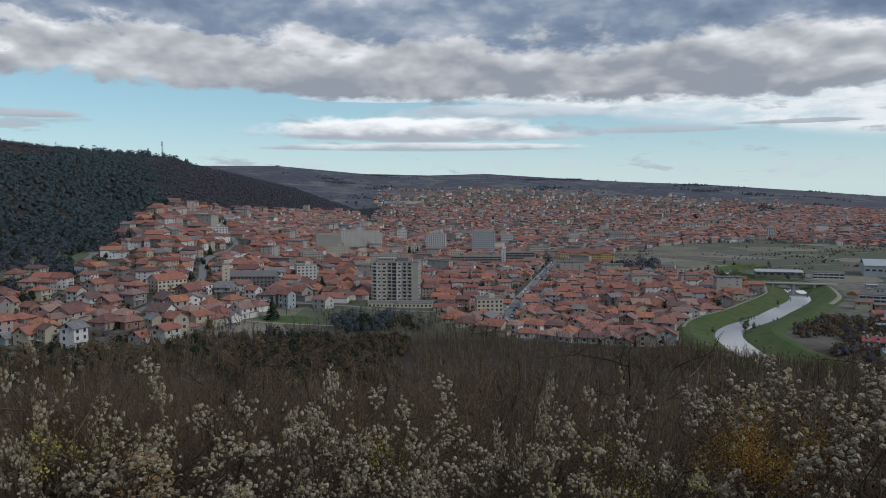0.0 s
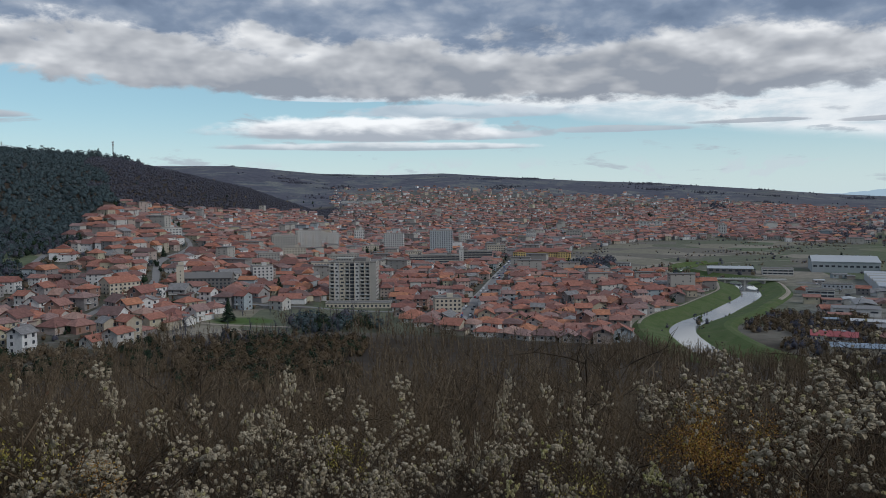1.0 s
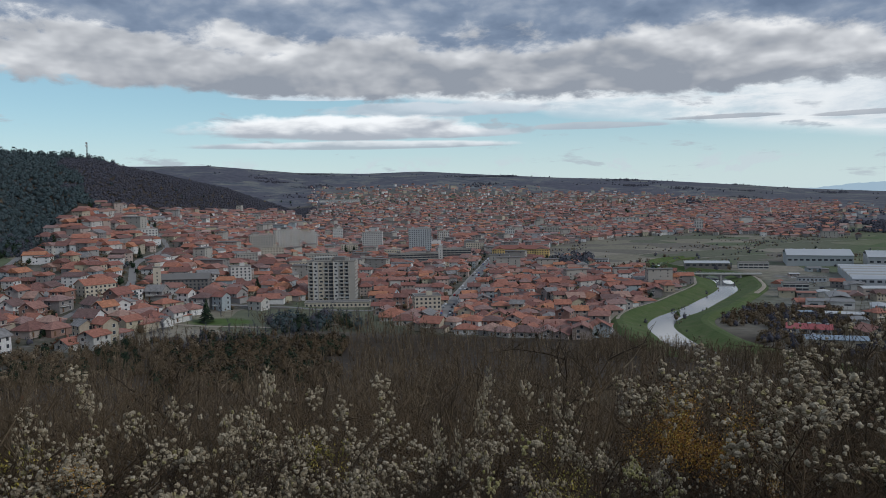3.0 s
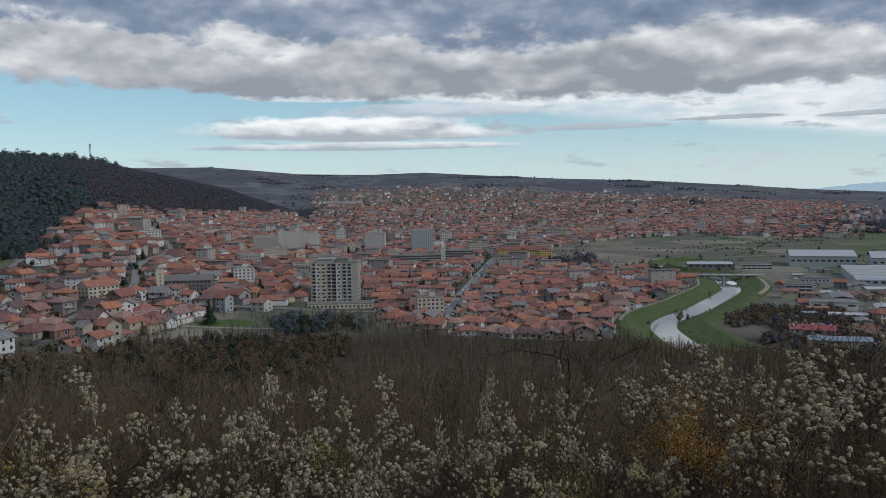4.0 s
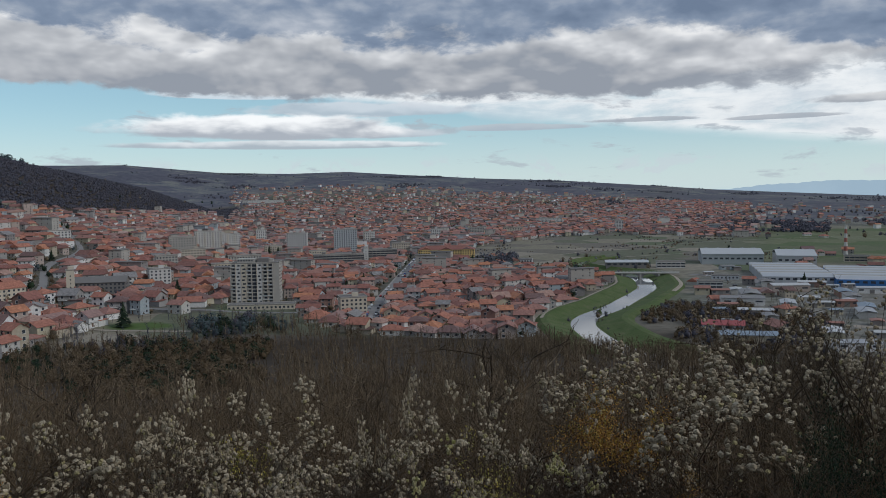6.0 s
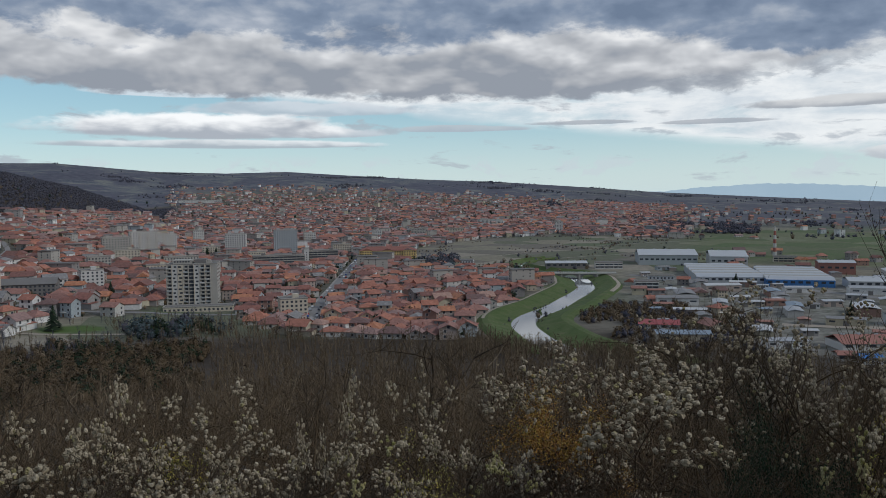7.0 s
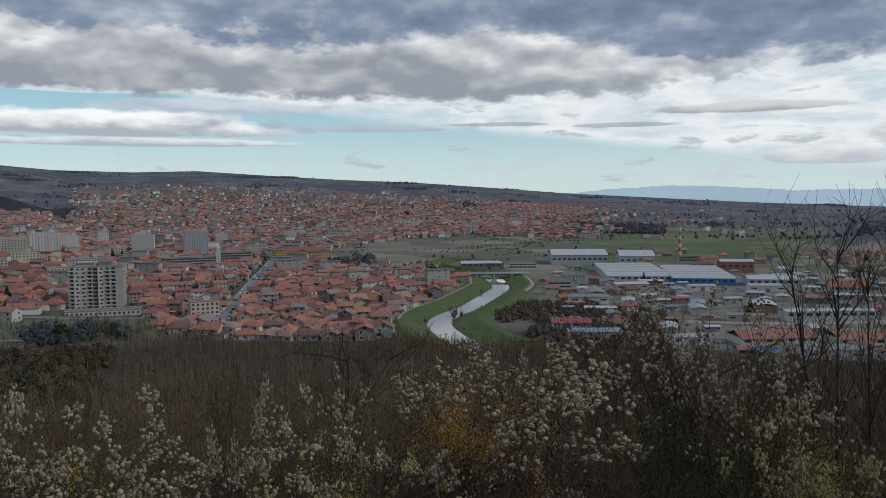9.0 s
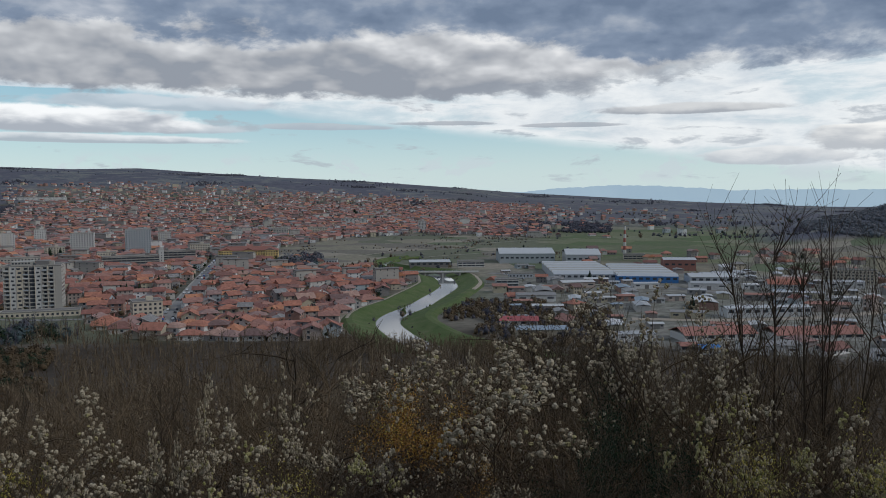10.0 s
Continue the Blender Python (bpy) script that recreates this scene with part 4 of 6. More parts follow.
@functools.lru_cache(None)
def balcony_mesh():
    """A slab with a solid parapet on three sides."""
    bm = bmesh.new()
    box(bm, -1.4, 1.4, -1.1, 0, 0, 0.15)
    box(bm, -1.4, 1.4, -1.1, -1.0, 0.15, 1.05)
    for x in (-1.4, 1.3):
        box(bm, x, x + 0.1, -1.0, 0, 0.15, 1.05)
    return mesh_bm("balcony", bm, M_CREAM)


def block(x, y, length, depth, storeys, turn, wall, style, label, category):
    low = style in ("shed", "saw", "redroof", "brickroof", "tarp")
    fh = 2.9
    h = storeys * (5.5 if low and length > 26 and style != "brickroof" else 3.2 if low else fh) + 0.8
    name = "_".join(category.split())
    z = min(height(x + a, y + b) for a in (-length / 3, length / 3) for b in (-depth / 3, depth / 3))
    e = thing(name, x, y, max(z, height(x, y) - 1.5), turn, label, category)
    L, D = length / 2, depth / 2
    bm = bmesh.new()
    if style in ("gable",):
        prism(bm, [(-D, -4), (D, -4), (D, h), (0, h + D * 0.5), (-D, h)], -L, L)
        bmesh.ops.rotate(bm, verts=bm.verts, matrix=Matrix.Rotation(radians(90), 3, "Z"))
    else:
        box(bm, -L, L, -D, D, -4, h)
    part("wall", bm, wall if style not in ("redroof", "tarp") else M_WHITE, e)
    bm = bmesh.new()
    if style in ("flat", "bands", "blank", "tower"):
        box(bm, -L - 0.25, L + 0.25, -D - 0.25, D + 0.25, h, h + 0.35)
        roof = part("roof", bm, M_TAR, e)
        bm = bmesh.new()
        for a in ((-L - 0.25, L + 0.25, -D - 0.25, -D), (-L - 0.25, L + 0.25, D, D + 0.25), (-L - 0.25, -L, -D, D), (L, L + 0.25, -D, D)):
            box(bm, *a, h + 0.35, h + 0.9)
        child("parapet", mesh_bm("parapet", bm, M_CONCRETE), roof)
        if storeys > 3:
            for s in ((-0.3, 0.3) if length > 28 else (0.1,)):
                bm = bmesh.new()
                box(bm, s * length - 2.2, s * length + 2.2, -1.8, 1.8, h + 0.35, h + 3.0)
                child("plant_room", mesh_bm("plant_room", bm, wall), roof)
    elif style == "gable":
        o, s, t = 0.7, 0.5, 0.2
        prism(bm, [(-D - o, h - o * s), (0, h + D * s), (D + o, h - o * s), (D + o, h - o * s + t), (0, h + D * s + t), (-D - o, h - o * s + t)], -L - o, L + o)
        bmesh.ops.rotate(bm, verts=bm.verts, matrix=Matrix.Rotation(radians(90), 3, "Z"))
        part("roof", bm, M_CONCRETE_D if "dark" in label else M_ROOF, e)
    elif style == "hip":
        a = [bm.verts.new(p) for p in ((-L - 1, -D - 1, h), (L + 1, -D - 1, h), (L + 1, D + 1, h), (-L - 1, D + 1, h), (-L + D, 0, h + 5), (L - D, 0, h + 5))]
        for f in ((0, 1, 5, 4), (2, 3, 4, 5), (1, 2, 5), (3, 0, 4), (3, 2, 1, 0)):
            bm.faces.new([a[i] for i in f])
        part("roof", bm, M_ROOF, e)
        for s in (-0.36, 0.36, 0):
            bm = bmesh.new()
            box(bm, s * length - 6, s * length + 6, -D - 1.4, -D + 0.2, -3, h + 0.4)
            bay = part("bay", bm, wall, e)
            bm = bmesh.new()
            prism(bm, [(s * length - 6.6, h + 0.4), (s * length + 6.6, h + 0.4), (s * length, h + 3.4)], -D - 1.8, -D + 4)
            child("pediment", mesh_bm("pediment", bm, M_ROOF), bay)
    elif style == "saw":
        n = 14
        for i in range(n):
            bm = bmesh.new()
            y0, y1 = -D + depth * i / n, -D + depth * (i + 1) / n
            prism(bm, [(y0, h), (y1, h), (y1 - 0.3, h + 2.2)], -L - 0.2, L + 0.2)
            bmesh.ops.rotate(bm, verts=bm.verts, matrix=Matrix.Rotation(radians(90), 3, "Z"))
            part("roof_tooth", bm, (M_METAL, M_METAL_L, M_CONCRETE)[i % 3], e)
    else:
        mat = {"redroof": M_RED, "brickroof": M_BRICKRED, "tarp": M_BLUE}.get(style, M_METAL_L)
        o, s, t = 0.6, 0.16 if style == "shed" else 0.32, 0.2
        prism(bm, [(-D - o, h - o * s), (0, h + D * s), (D + o, h - o * s), (D + o, h - o * s + t), (0, h + D * s + t), (-D - o, h - o * s + t)], -L - o, L + o)
        bmesh.ops.rotate(bm, verts=bm.verts, matrix=Matrix.Rotation(radians(90), 3, "Z"))
        part("roof", bm, mat, e)
        if length > 20:
            for s2 in np.linspace(-0.4, 0.4, 5):
                bm = bmesh.new()
                box(bm, s2 * length - 1, s2 * length + 1, -0.7, 0.7, h + D * s - 0.2, h + D * s + 0.7)
                part("roof_vent", bm, M_METAL, e)
    # openings, front and both ends
    if style == "tower":
        bays = 8
        bw = (length - 5) / bays
        for i in range(bays + 1):
            bm = bmesh.new()
            box(bm, -L + i * bw - 0.22, -L + i * bw + 0.22, -D - 1.1, -D, -3, h)
            part("pier", bm, M_CREAM if i % 2 else M_CONCRETE, e)
        guards = {}
        for key, mat in (("g", M_CONCRETE), ("w", M_WHITE), ("c", M_CREAM), ("b", M_GREYBLUE)):
            bm = bmesh.new()
            box(bm, -bw / 2 + 0.2, bw / 2 - 0.2, -1.05, -0.9, 0, 1.0)
            box(bm, -bw / 2 + 0.2, bw / 2 - 0.2, -0.9, 0, 0, 0.15)
            guards[key] = mesh_bm("balcony", bm, mat)
        infill = {}
        for key, mat in (("w", M_WHITE), ("c", M_CREAM)):
            bm = bmesh.new()
            box(bm, -bw / 2 + 0.2, bw / 2 - 0.2, -0.85, 0, 0, 2.9)
            infill[key] = mesh_bm("facade_panel", bm, mat)
        for f in range(storeys):
            for i, style_i in enumerate("gwcgdwgg"):
                cx = -L + (i + 0.5) * bw
                z = 0.4 + f * fh
                if style_i in "wc":
                    child("facade_panel", infill[style_i], e, pose(cx, -D, z))
                    child("window", grid_pane(2.3 if style_i == "c" else 1.7, 1.3, M_GLASS), e, pose(cx + (0.4 if (i + f) % 2 else -0.3), -D - 0.87, z + 1.05))
                elif style_i == "g":
                    child("balcony", guards["w" if (i * 7 + f * 3) % 5 == 0 else "b" if (i + f) % 4 == 0 else "g"], e, pose(cx, -D, z))
                    child("window", grid_pane(1.6 + 0.5 * ((i + f) % 3), 1.7, M_GLASS), e, pose(cx + 0.3, -D - 0.03, z + 0.7))
                else:
                    child("window", grid_pane(bw - 0.7, 2.0, M_GLASS), e, pose(cx, -D - 0.03, z + 0.6))
            for k in range(3):
                child("window", grid_pane(1.5, 1.4, M_GLASS), e, pose(L + 0.02, -D + (k + 0.5) * depth / 3, 1.4 + f * fh, 0, 0, 90))
        bm = bmesh.new()
        box(bm, -L * 0.75, -L * 0.02, -D * 0.7, D * 0.8, h + 0.35, h + 3.3)
        top = part("upper_storey", bm, M_CONCRETE, e)
        bm = bmesh.new()
        box(bm, L * 0.1, L * 0.55, -D * 0.6, D * 0.8, h + 0.35, h + 3.6)
        part("upper_storey", bm, M_CONCRETE_D, e)
        for i in range(6):
            child("window", grid_pane(1.2, 1.2, M_GLASS), top, pose(-L * 0.68 + i * 2.1, -D * 0.7 - 0.02, h + 1.5))
    elif style == "blank" or style == "tarp":
        for f in range(max(1, storeys - 1)):
            child("window", grid_pane(0.9, 1.2, M_GLASS), e, pose(0, -D - 0.02, 1.6 + f * fh))
    elif style == "bands":
        for f in range(storeys):
            n = int(length / 5)
            for i in range(n):
                child("window", grid_pane(length / n - 0.5, 1.5, M_GLASS), e, pose(-L + (i + 0.5) * length / n, -D - 0.02, 1.1 + f * fh))
            bm = bmesh.new()
            box(bm, -L - 0.1, L + 0.1, -D - 0.25, -D, 2.75 + f * fh, 3.35 + f * fh)
            part("spandrel", bm, M_WHITE if "white" in label or "glazed" in label else M_CONCRETE, e)
    elif low:
        n = max(2, int(length / 6))
        for i in range(n):
            child("window", grid_pane(min(3.6, length / n - 0.8), min(2.0, h * 0.35), M_GLASS), e, pose(-L + (i + 0.5) * length / n, -D - 0.03, h * 0.5))
    else:
        n = max(2, int(length / 3.1))
        for f in range(storeys):
            for i in range(n):
                cx = -L + (i + 0.5) * length / n
                child("window", grid_pane(1.5, 1.5, M_GLASS), e, pose(cx, -D - (1.42 if style == "hip" and min(abs(cx - s * length) for s in (-0.36, 0, 0.36)) < 6 else 0.02), 1.1 + f * fh))
            for k in range(max(1, int(depth / 5))):
                for side, tn in ((-1, -90), (1, 90)):
                    child("window", grid_pane(1.4, 1.4, M_GLASS), e, pose(side * (L + 0.02), -D + (k + 0.5) * depth / max(1, int(depth / 5)), 1.1 + f * fh, 0, 0, tn))
            if "balcon" in label or "stepped" in label:
                for i in range(0, n, 3):
                    child("balcony", balcony_mesh(), e, pose(-L + (i + 0.5) * length / n, -D, 0.4 + f * fh))
    return e


for b in BLOCKS:
    block(*b)


def small_sheds():
    """Low sheds and stores that fill the works."""
    rng = random.Random(19)
    kinds = []
    for w, d, h in ((14, 9, 4), (22, 10, 4.5), (9, 7, 3.2), (30, 14, 5.5)):
        e = thing("shed", 0, 0, -500)
        bm = bmesh.new()
        box(bm, -w / 2, w / 2, -d / 2, d / 2, -2, h)
        part("wall", bm, M_WALL, e)
        bm = bmesh.new()
        prism(bm, [(-d / 2 - 0.5, h - 0.05), (0, h + d * 0.09), (d / 2 + 0.5, h - 0.05), (d / 2 + 0.5, h + 0.15), (0, h + d * 0.09 + 0.2), (-d / 2 - 0.5, h + 0.15)], -w / 2 - 0.5, w / 2 + 0.5)
        bmesh.ops.rotate(bm, verts=bm.verts, matrix=Matrix.Rotation(radians(90), 3, "Z"))
        part("roof", bm, M_SHED_ROOF, e)
        bm = bmesh.new()
        box(bm, -1.8, 1.8, -d / 2 - 0.08, -d / 2 + 0.05, 0, min(3.2, h - 0.4))
        part("gate", bm, M_CONCRETE_D, e)
        for s in (-0.36, 0.36):
            child("window", grid_pane(w * 0.16, 1.1, M_GLASS), e, pose(s * w, -d / 2 - 0.02, h * 0.5))
        kinds.append((e, w))
    spots = []
    for _ in range(3000):
        az, r = rng.uniform(28.5, 57), math.sqrt(rng.uniform(440 ** 2, 900 ** 2))
        x, y = r * math.sin(radians(az)), r * math.cos(radians(az))
        k = rng.randrange(4)
        w = kinds[k][1]
        if len(spots) < 108 and free(x, y, w * 0.5) and all(math.hypot(x - a, y - b) > (w + c) * 0.55 for a, b, c in spots) and float(from_line(x, y, RIVER_LINE)) > 62:
            spots.append((x, y, w))
            ob = copy_thing(kinds[k][0], pose(x, y, height(x, y), 0, 0, -az + rng.choice((8, 98, 20)) + rng.uniform(-5, 5)))
            tagged(ob, ("low rendered shed with a shallow sheet roof", "long low store with a sheet roof", "small shed with a shallow roof", "large low warehouse with a sheet roof")[k], "shed", "sheds of the works")
    for e, _ in kinds:
        for o in (*e.children_recursive, e):
            bpy.data.objects.remove(o)


small_sheds()

# ---- bridge, chimney, mast, cars ----


def make_bridge():
    a, b = Vector((284, 763)), Vector((362, 735))
    mid, d = (a + b) / 2, b - a
    n = d.length
    e = thing("bridge", mid.x, mid.y, 0, math.degrees(math.atan2(d.y, d.x)), "low concrete road bridge over the river on piers", "bridge")
    bm = bmesh.new()
    box(bm, -n / 2 - 5, n / 2 + 5, -4.5, 4.5, 2.6, 3.5)
    part("deck", bm, M_CONCRETE, e)
    for s in (-4.4, 4.4):
        bm = bmesh.new()
        box(bm, -n / 2 - 5, n / 2 + 5, s - 0.06, s + 0.06, 4.45, 4.55)
        box(bm, -n / 2 - 5, n / 2 + 5, s - 0.04, s + 0.04, 4.0, 4.06)
        for x in np.arange(-n / 2 - 5, n / 2 + 5, 2.5):
            box(bm, x - 0.06, x + 0.06, s - 0.06, s + 0.06, 3.5, 4.5)
        part("railing", bm, M_METAL, e)
    for x in (-27, -9, 9, 27):
        bm = bmesh.new()
        box(bm, x - 0.9, x + 0.9, -4, 4, -6, 2.6)
        part("pier", bm, M_CONCRETE, e)
    for x in (-18, 0, 18):
        bm = bmesh.new()
        pts = [(x - 8.1, -2.4), (x - 8.1, 2.6), (x + 8.1, 2.6), (x + 8.1, -2.4)] + [(x + 7.6 * math.cos(q), -2.4 + 4.4 * math.sin(q)) for q in np.linspace(0.05, math.pi - 0.05, 9)]
        prism(bm, pts, -3.8, 3.8)
        part("arch", bm, M_CONCRETE_D, e)


make_bridge()


def make_chimney():
    az, r = 36.95, 1120
    x, y = r * math.sin(radians(az)), r * math.cos(radians(az))
    e = thing("factory_chimney", x, y, height(x, y), 0, "tall factory chimney banded in red and white", "chimney")
    n, hh = 7, 38.0
    for i in range(n):
        bm = bmesh.new()
        r0, r1 = (2.5 - 1.1 * k / n for k in (i, i + 1))
        cone(bm, 0, 0, hh * i / n - (2 if i == 0 else 0), hh * (i + 1) / n, r0, r1, 16)
        part("band", bm, M_WHITE if i % 2 == 0 else plain("chimney_red", (0.38, 0.14, 0.11)), e)


make_chimney()


def make_mast(az, r, size, label):
    x, y = r * math.sin(radians(az)), r * math.cos(radians(az))
    e = thing("radio_mast", x, y, height(x, y) - 1, 0, label, "mast")
    e.scale = (size, size, size)
    steel = plain("mast_steel", (0.10, 0.10, 0.11), 0.6)
    for q in range(3):
        bm = bmesh.new()
        a = q * 2.094
        cone(bm, 1.1 * math.cos(a), 1.1 * math.sin(a), 0, 34, 0.28, 0.2, 6)
        part("leg", bm, steel, e)
    bm = bmesh.new()
    for z in np.arange(2, 33, 2.2):
        cone(bm, 0, 0, z, z + 0.3, 1.25, 1.25, 6)
    part("bracing", bm, steel, e)
    for z in (26, 31):
        bm = bmesh.new()
        box(bm, -1.6, 1.6, -1.5, -1.1, z, z + 2.4)
        part("antenna", bm, M_WHITE, e)


make_mast(-19.4, 1480, 1.0, "thin lattice radio mast on the hill's crest")
make_mast(-25.9, 1400, 0.45, "small radio mast on the hill's crest")


def make_car():
    e = thing("car", 0, 0, -300, 0, category="car")
    bm = bmesh.new()
    prism(bm, [(-2.1, 0.3), (2.1, 0.3), (2.15, 0.75), (1.2, 0.9), (0.6, 1.42), (-1.3, 1.45), (-1.9, 0.95), (-2.15, 0.85)], -0.85, 0.85)
    bmesh.ops.bevel(bm, geom=list(bm.edges), offset=0.06, segments=1, affect="EDGES")
    part("body", bm, M_CARS, e)
    for s in (-0.86, 0.84):
        bm = bmesh.new()
        prism(bm, [(-1.55, 0.95), (1.0, 0.93), (0.55, 1.36), (-1.2, 1.38)], s, s + 0.02)
        part("side_window", bm, M_GLASS, e)
    for x in (-1.3, 1.3):
        for y in (-0.8, 0.8):
            bm = bmesh.new()
            bmesh.ops.create_cone(bm, cap_ends=True, segments=12, radius1=0.32, radius2=0.32, depth=0.2, matrix=Matrix.Translation((x, y, 0.32)) @ Matrix.Rotation(radians(90), 4, "X"))
            part("wheel", bm, M_TYRE, e)
    return e


def park_cars():
    car = make_car()
    rng = random.Random(4)
    d = np.gradient(STREET, axis=0)
    for i in range(3, len(STREET) - 2):
        for s in (-3.2, 3.2, 1.0):
            if rng.random() < (0.7 if abs(s) > 2 else 0.2):
                p, q = STREET[i], d[i] / np.linalg.norm(d[i])
                x, y = p[0] + q[1] * s, p[1] - q[0] * s
                c = copy_thing(car, pose(x, y, height(x, y) + 0.13, 0, 0, math.degrees(math.atan2(q[1], q[0])) + (180 if s < 0 else 0)))
                tagged(c, "small passenger car parked along the main street", "car", "cars in the street")
    for k in range(12):
        x, y = rng.uniform(370, 470), rng.uniform(600, 730)
        if free(x, y, 3):
            c = copy_thing(car, pose(x, y, height(x, y) + 0.05, 0, 0, rng.choice((10, 100)) + rng.uniform(-4, 4)))
            tagged(c, "passenger car parked in the works yard", "car", "cars in the yard")
    for o in (*car.children_recursive, car):
        bpy.data.objects.remove(o)


park_cars()

# ---- woods ----


def tube(V, F, pts, r0, r1, sides=3):
    pts = np.asarray(pts)
    n = len(pts)
    base = sum(len(v) for v in V)
    d = np.gradient(pts, axis=0)
    d /= np.linalg.norm(d, axis=1)[:, None] + 1e-9
    up = np.where(np.abs(d[:, 2:3]) > 0.9, np.array([[1.0, 0, 0]]), np.array([[0, 0, 1.0]]))
    a = np.cross(d, up)
    a /= np.linalg.norm(a, axis=1)[:, None] + 1e-9
    b = np.cross(d, a)
    r = np.linspace(r0, r1, n)[:, None]
    ring = [pts + r * (a * math.cos(q) + b * math.sin(q)) for q in np.arange(sides) * 2 * math.pi / sides]
    V.append(np.stack(ring, 1).reshape(-1, 3))
    for i in range(n - 1):
        for j in range(sides):
            k = (j + 1) % sides
            p, q, s, t = base + i * sides + j, base + i * sides + k, base + (i + 1) * sides + k, base + (i + 1) * sides + j
            F.append((p, q, s))
            F.append((p, s, t))


def limb(rng, start, way, length, bend, segs=4):
    """A wandering line of points."""
    pts, p, w = [np.array(start)], np.array(start, float), np.array(way, float)
    for _ in range(segs):
        w = w + rng.normal(0, bend, 3) + np.array([0, 0, 0.06])
        w /= np.linalg.norm(w)
        p = p + w * length / segs
        pts.append(p)
    return np.array(pts), w


def sketch_tree(seed, branches, twigs, thick, spread=0.5):
    """A light bare tree of unit height: a bent stem, spiky branches, slivers for twigs."""
    rng = np.random.default_rng(seed)
    V, F = [], []
    n = rng.integers(1, 3)
    for s in range(n):
        way = np.array([rng.normal(0, 0.16), rng.normal(0, 0.16), 1.0])
        pts, _ = limb(rng, (0, 0, -0.08), way / np.linalg.norm(way), 1.0, 0.09, 3)
        tube(V, F, pts, thick, thick * 0.22, 3)
        for k in range(branches // n):
            f = rng.uniform(0.18, 0.98) * 3
            i = min(2, int(f))
            p = pts[i] + (pts[i + 1] - pts[i]) * (f - i)
            out = np.array([rng.normal(0, 1), rng.normal(0, 1), rng.uniform(0.5, 1.6)])
            q, _ = limb(rng, p, out / np.linalg.norm(out), spread * rng.uniform(0.4, 1.0) * (1.15 - f / 4), 0.2, 2)
            tube(V, F, q, thick * 0.42, thick * 0.14, 3)
            for m in range(twigs):
                g = rng.uniform(0.2, 1.0) * 2
                i = min(1, int(g))
                c = q[i] + (q[i + 1] - q[i]) * (g - i)
                w = rng.normal(0, 1, 3)
                w[2] = abs(w[2]) + 0.5
                w *= rng.uniform(0.10, 0.24) / np.linalg.norm(w)
                b = np.cross(w, rng.normal(0, 1, 3))
                b *= thick * 0.16 / np.linalg.norm(b)
                k0 = sum(len(v) for v in V)
                V.append(np.array([c - b, c + b, c + w]))
                F.append((k0, k0 + 1, k0 + 2))
    return np.concatenate(V), np.array(F)


def scatter(name, kinds, x, y, z, scale, seed, mats, label, category, pick=None, leafy=False):
    """Many of a few shapes, joined into one mesh."""
    rng = np.random.default_rng(seed)
    V, F, M, base = [], [], [], 0
    which = rng.integers(0, len(kinds), len(x)) if pick is None else pick
    for k, (v, f) in enumerate(kinds):
        i = np.where(which == k)[0]
        if not len(i):
            continue
        a = rng.uniform(0, 2 * math.pi, len(i))
        s = scale[i] * rng.uniform(0.8, 1.2, len(i))
        c, d = np.cos(a)[:, None], np.sin(a)[:, None]
        px, py, pz = v[None, :, 0], v[None, :, 1], v[None, :, 2]
        w = np.stack([(px * c - py * d) * s[:, None] + x[i][:, None], (px * d + py * c) * s[:, None] + y[i][:, None], pz * s[:, None] + z[i][:, None]], -1)
        V.append(w.reshape(-1, 3))
        F.append((f[None] + (np.arange(len(i)) * len(v))[:, None, None] + base).reshape(-1, 3))
        M.append(np.full(len(i) * len(f), k % len(mats)))
        base += len(i) * len(v)
    me = mesh_arrays(name, np.concatenate(V), np.concatenate(F), mats, np.concatenate(M), leafy)
    return tagged(new(name, me), label, category, kind="stuff")


def core_arrays():
    bm = bmesh.new()
    bmesh.ops.create_icosphere(bm, subdivisions=1, radius=1.0)
    bm.verts.ensure_lookup_table()
    v = [tuple(q.co) for q in bm.verts]
    f = [tuple(q.index for q in t.verts) for t in bm.faces]
    bm.free()
    return v, f


CORE_V, CORE_F = core_arrays()


def clump(seed, n=26, tall=1.0, wide=0.35, size=0.16, core=0.72):
    """A ragged crown: a lumpy core under a skin of small slivers."""
    rng = np.random.default_rng(seed)
    V, F = [], []
    turn = Matrix.Rotation(rng.uniform(0, 6), 3, "Z") @ Matrix.Rotation(rng.uniform(0, 3), 3, "X")
    for p in CORE_V:
        p = np.array(turn @ Vector(p)) * rng.uniform(0.55, 1.25)
        V.append(np.array([p[0] * wide * core, p[1] * wide * core, (0.46 + p[2] * 0.48 * core) * tall]))
    F += [tuple(f) for f in CORE_F]
    for i in range(n):
        t = rng.uniform(0.12, 1.0)
        r = wide * math.sqrt(max(0.02, 1 - (2 * t - 0.95) ** 2)) * math.sqrt(rng.uniform(0.1, 1))
        a = rng.uniform(0, 2 * math.pi)
        c = np.array([r * math.cos(a), r * math.sin(a), t * tall])
        o = np.array([math.cos(a) * r, math.sin(a) * r, (t - 0.42) * 0.8])
        o /= np.linalg.norm(o) + 1e-6
        u, w = np.cross(o, rng.normal(0, 1, 3)), rng.normal(0, 1, 3) + np.array([0, 0, 1.2])
        w = w - o * (w @ o) * 0.7
        u, w = u / np.linalg.norm(u) * size, w / np.linalg.norm(w) * size * 1.5
        k = len(V)
        V += [c - u * 0.6, c + u * 0.6, c + w]
        F.append((k, k + 1, k + 2))
    return np.array(V), np.array(F)


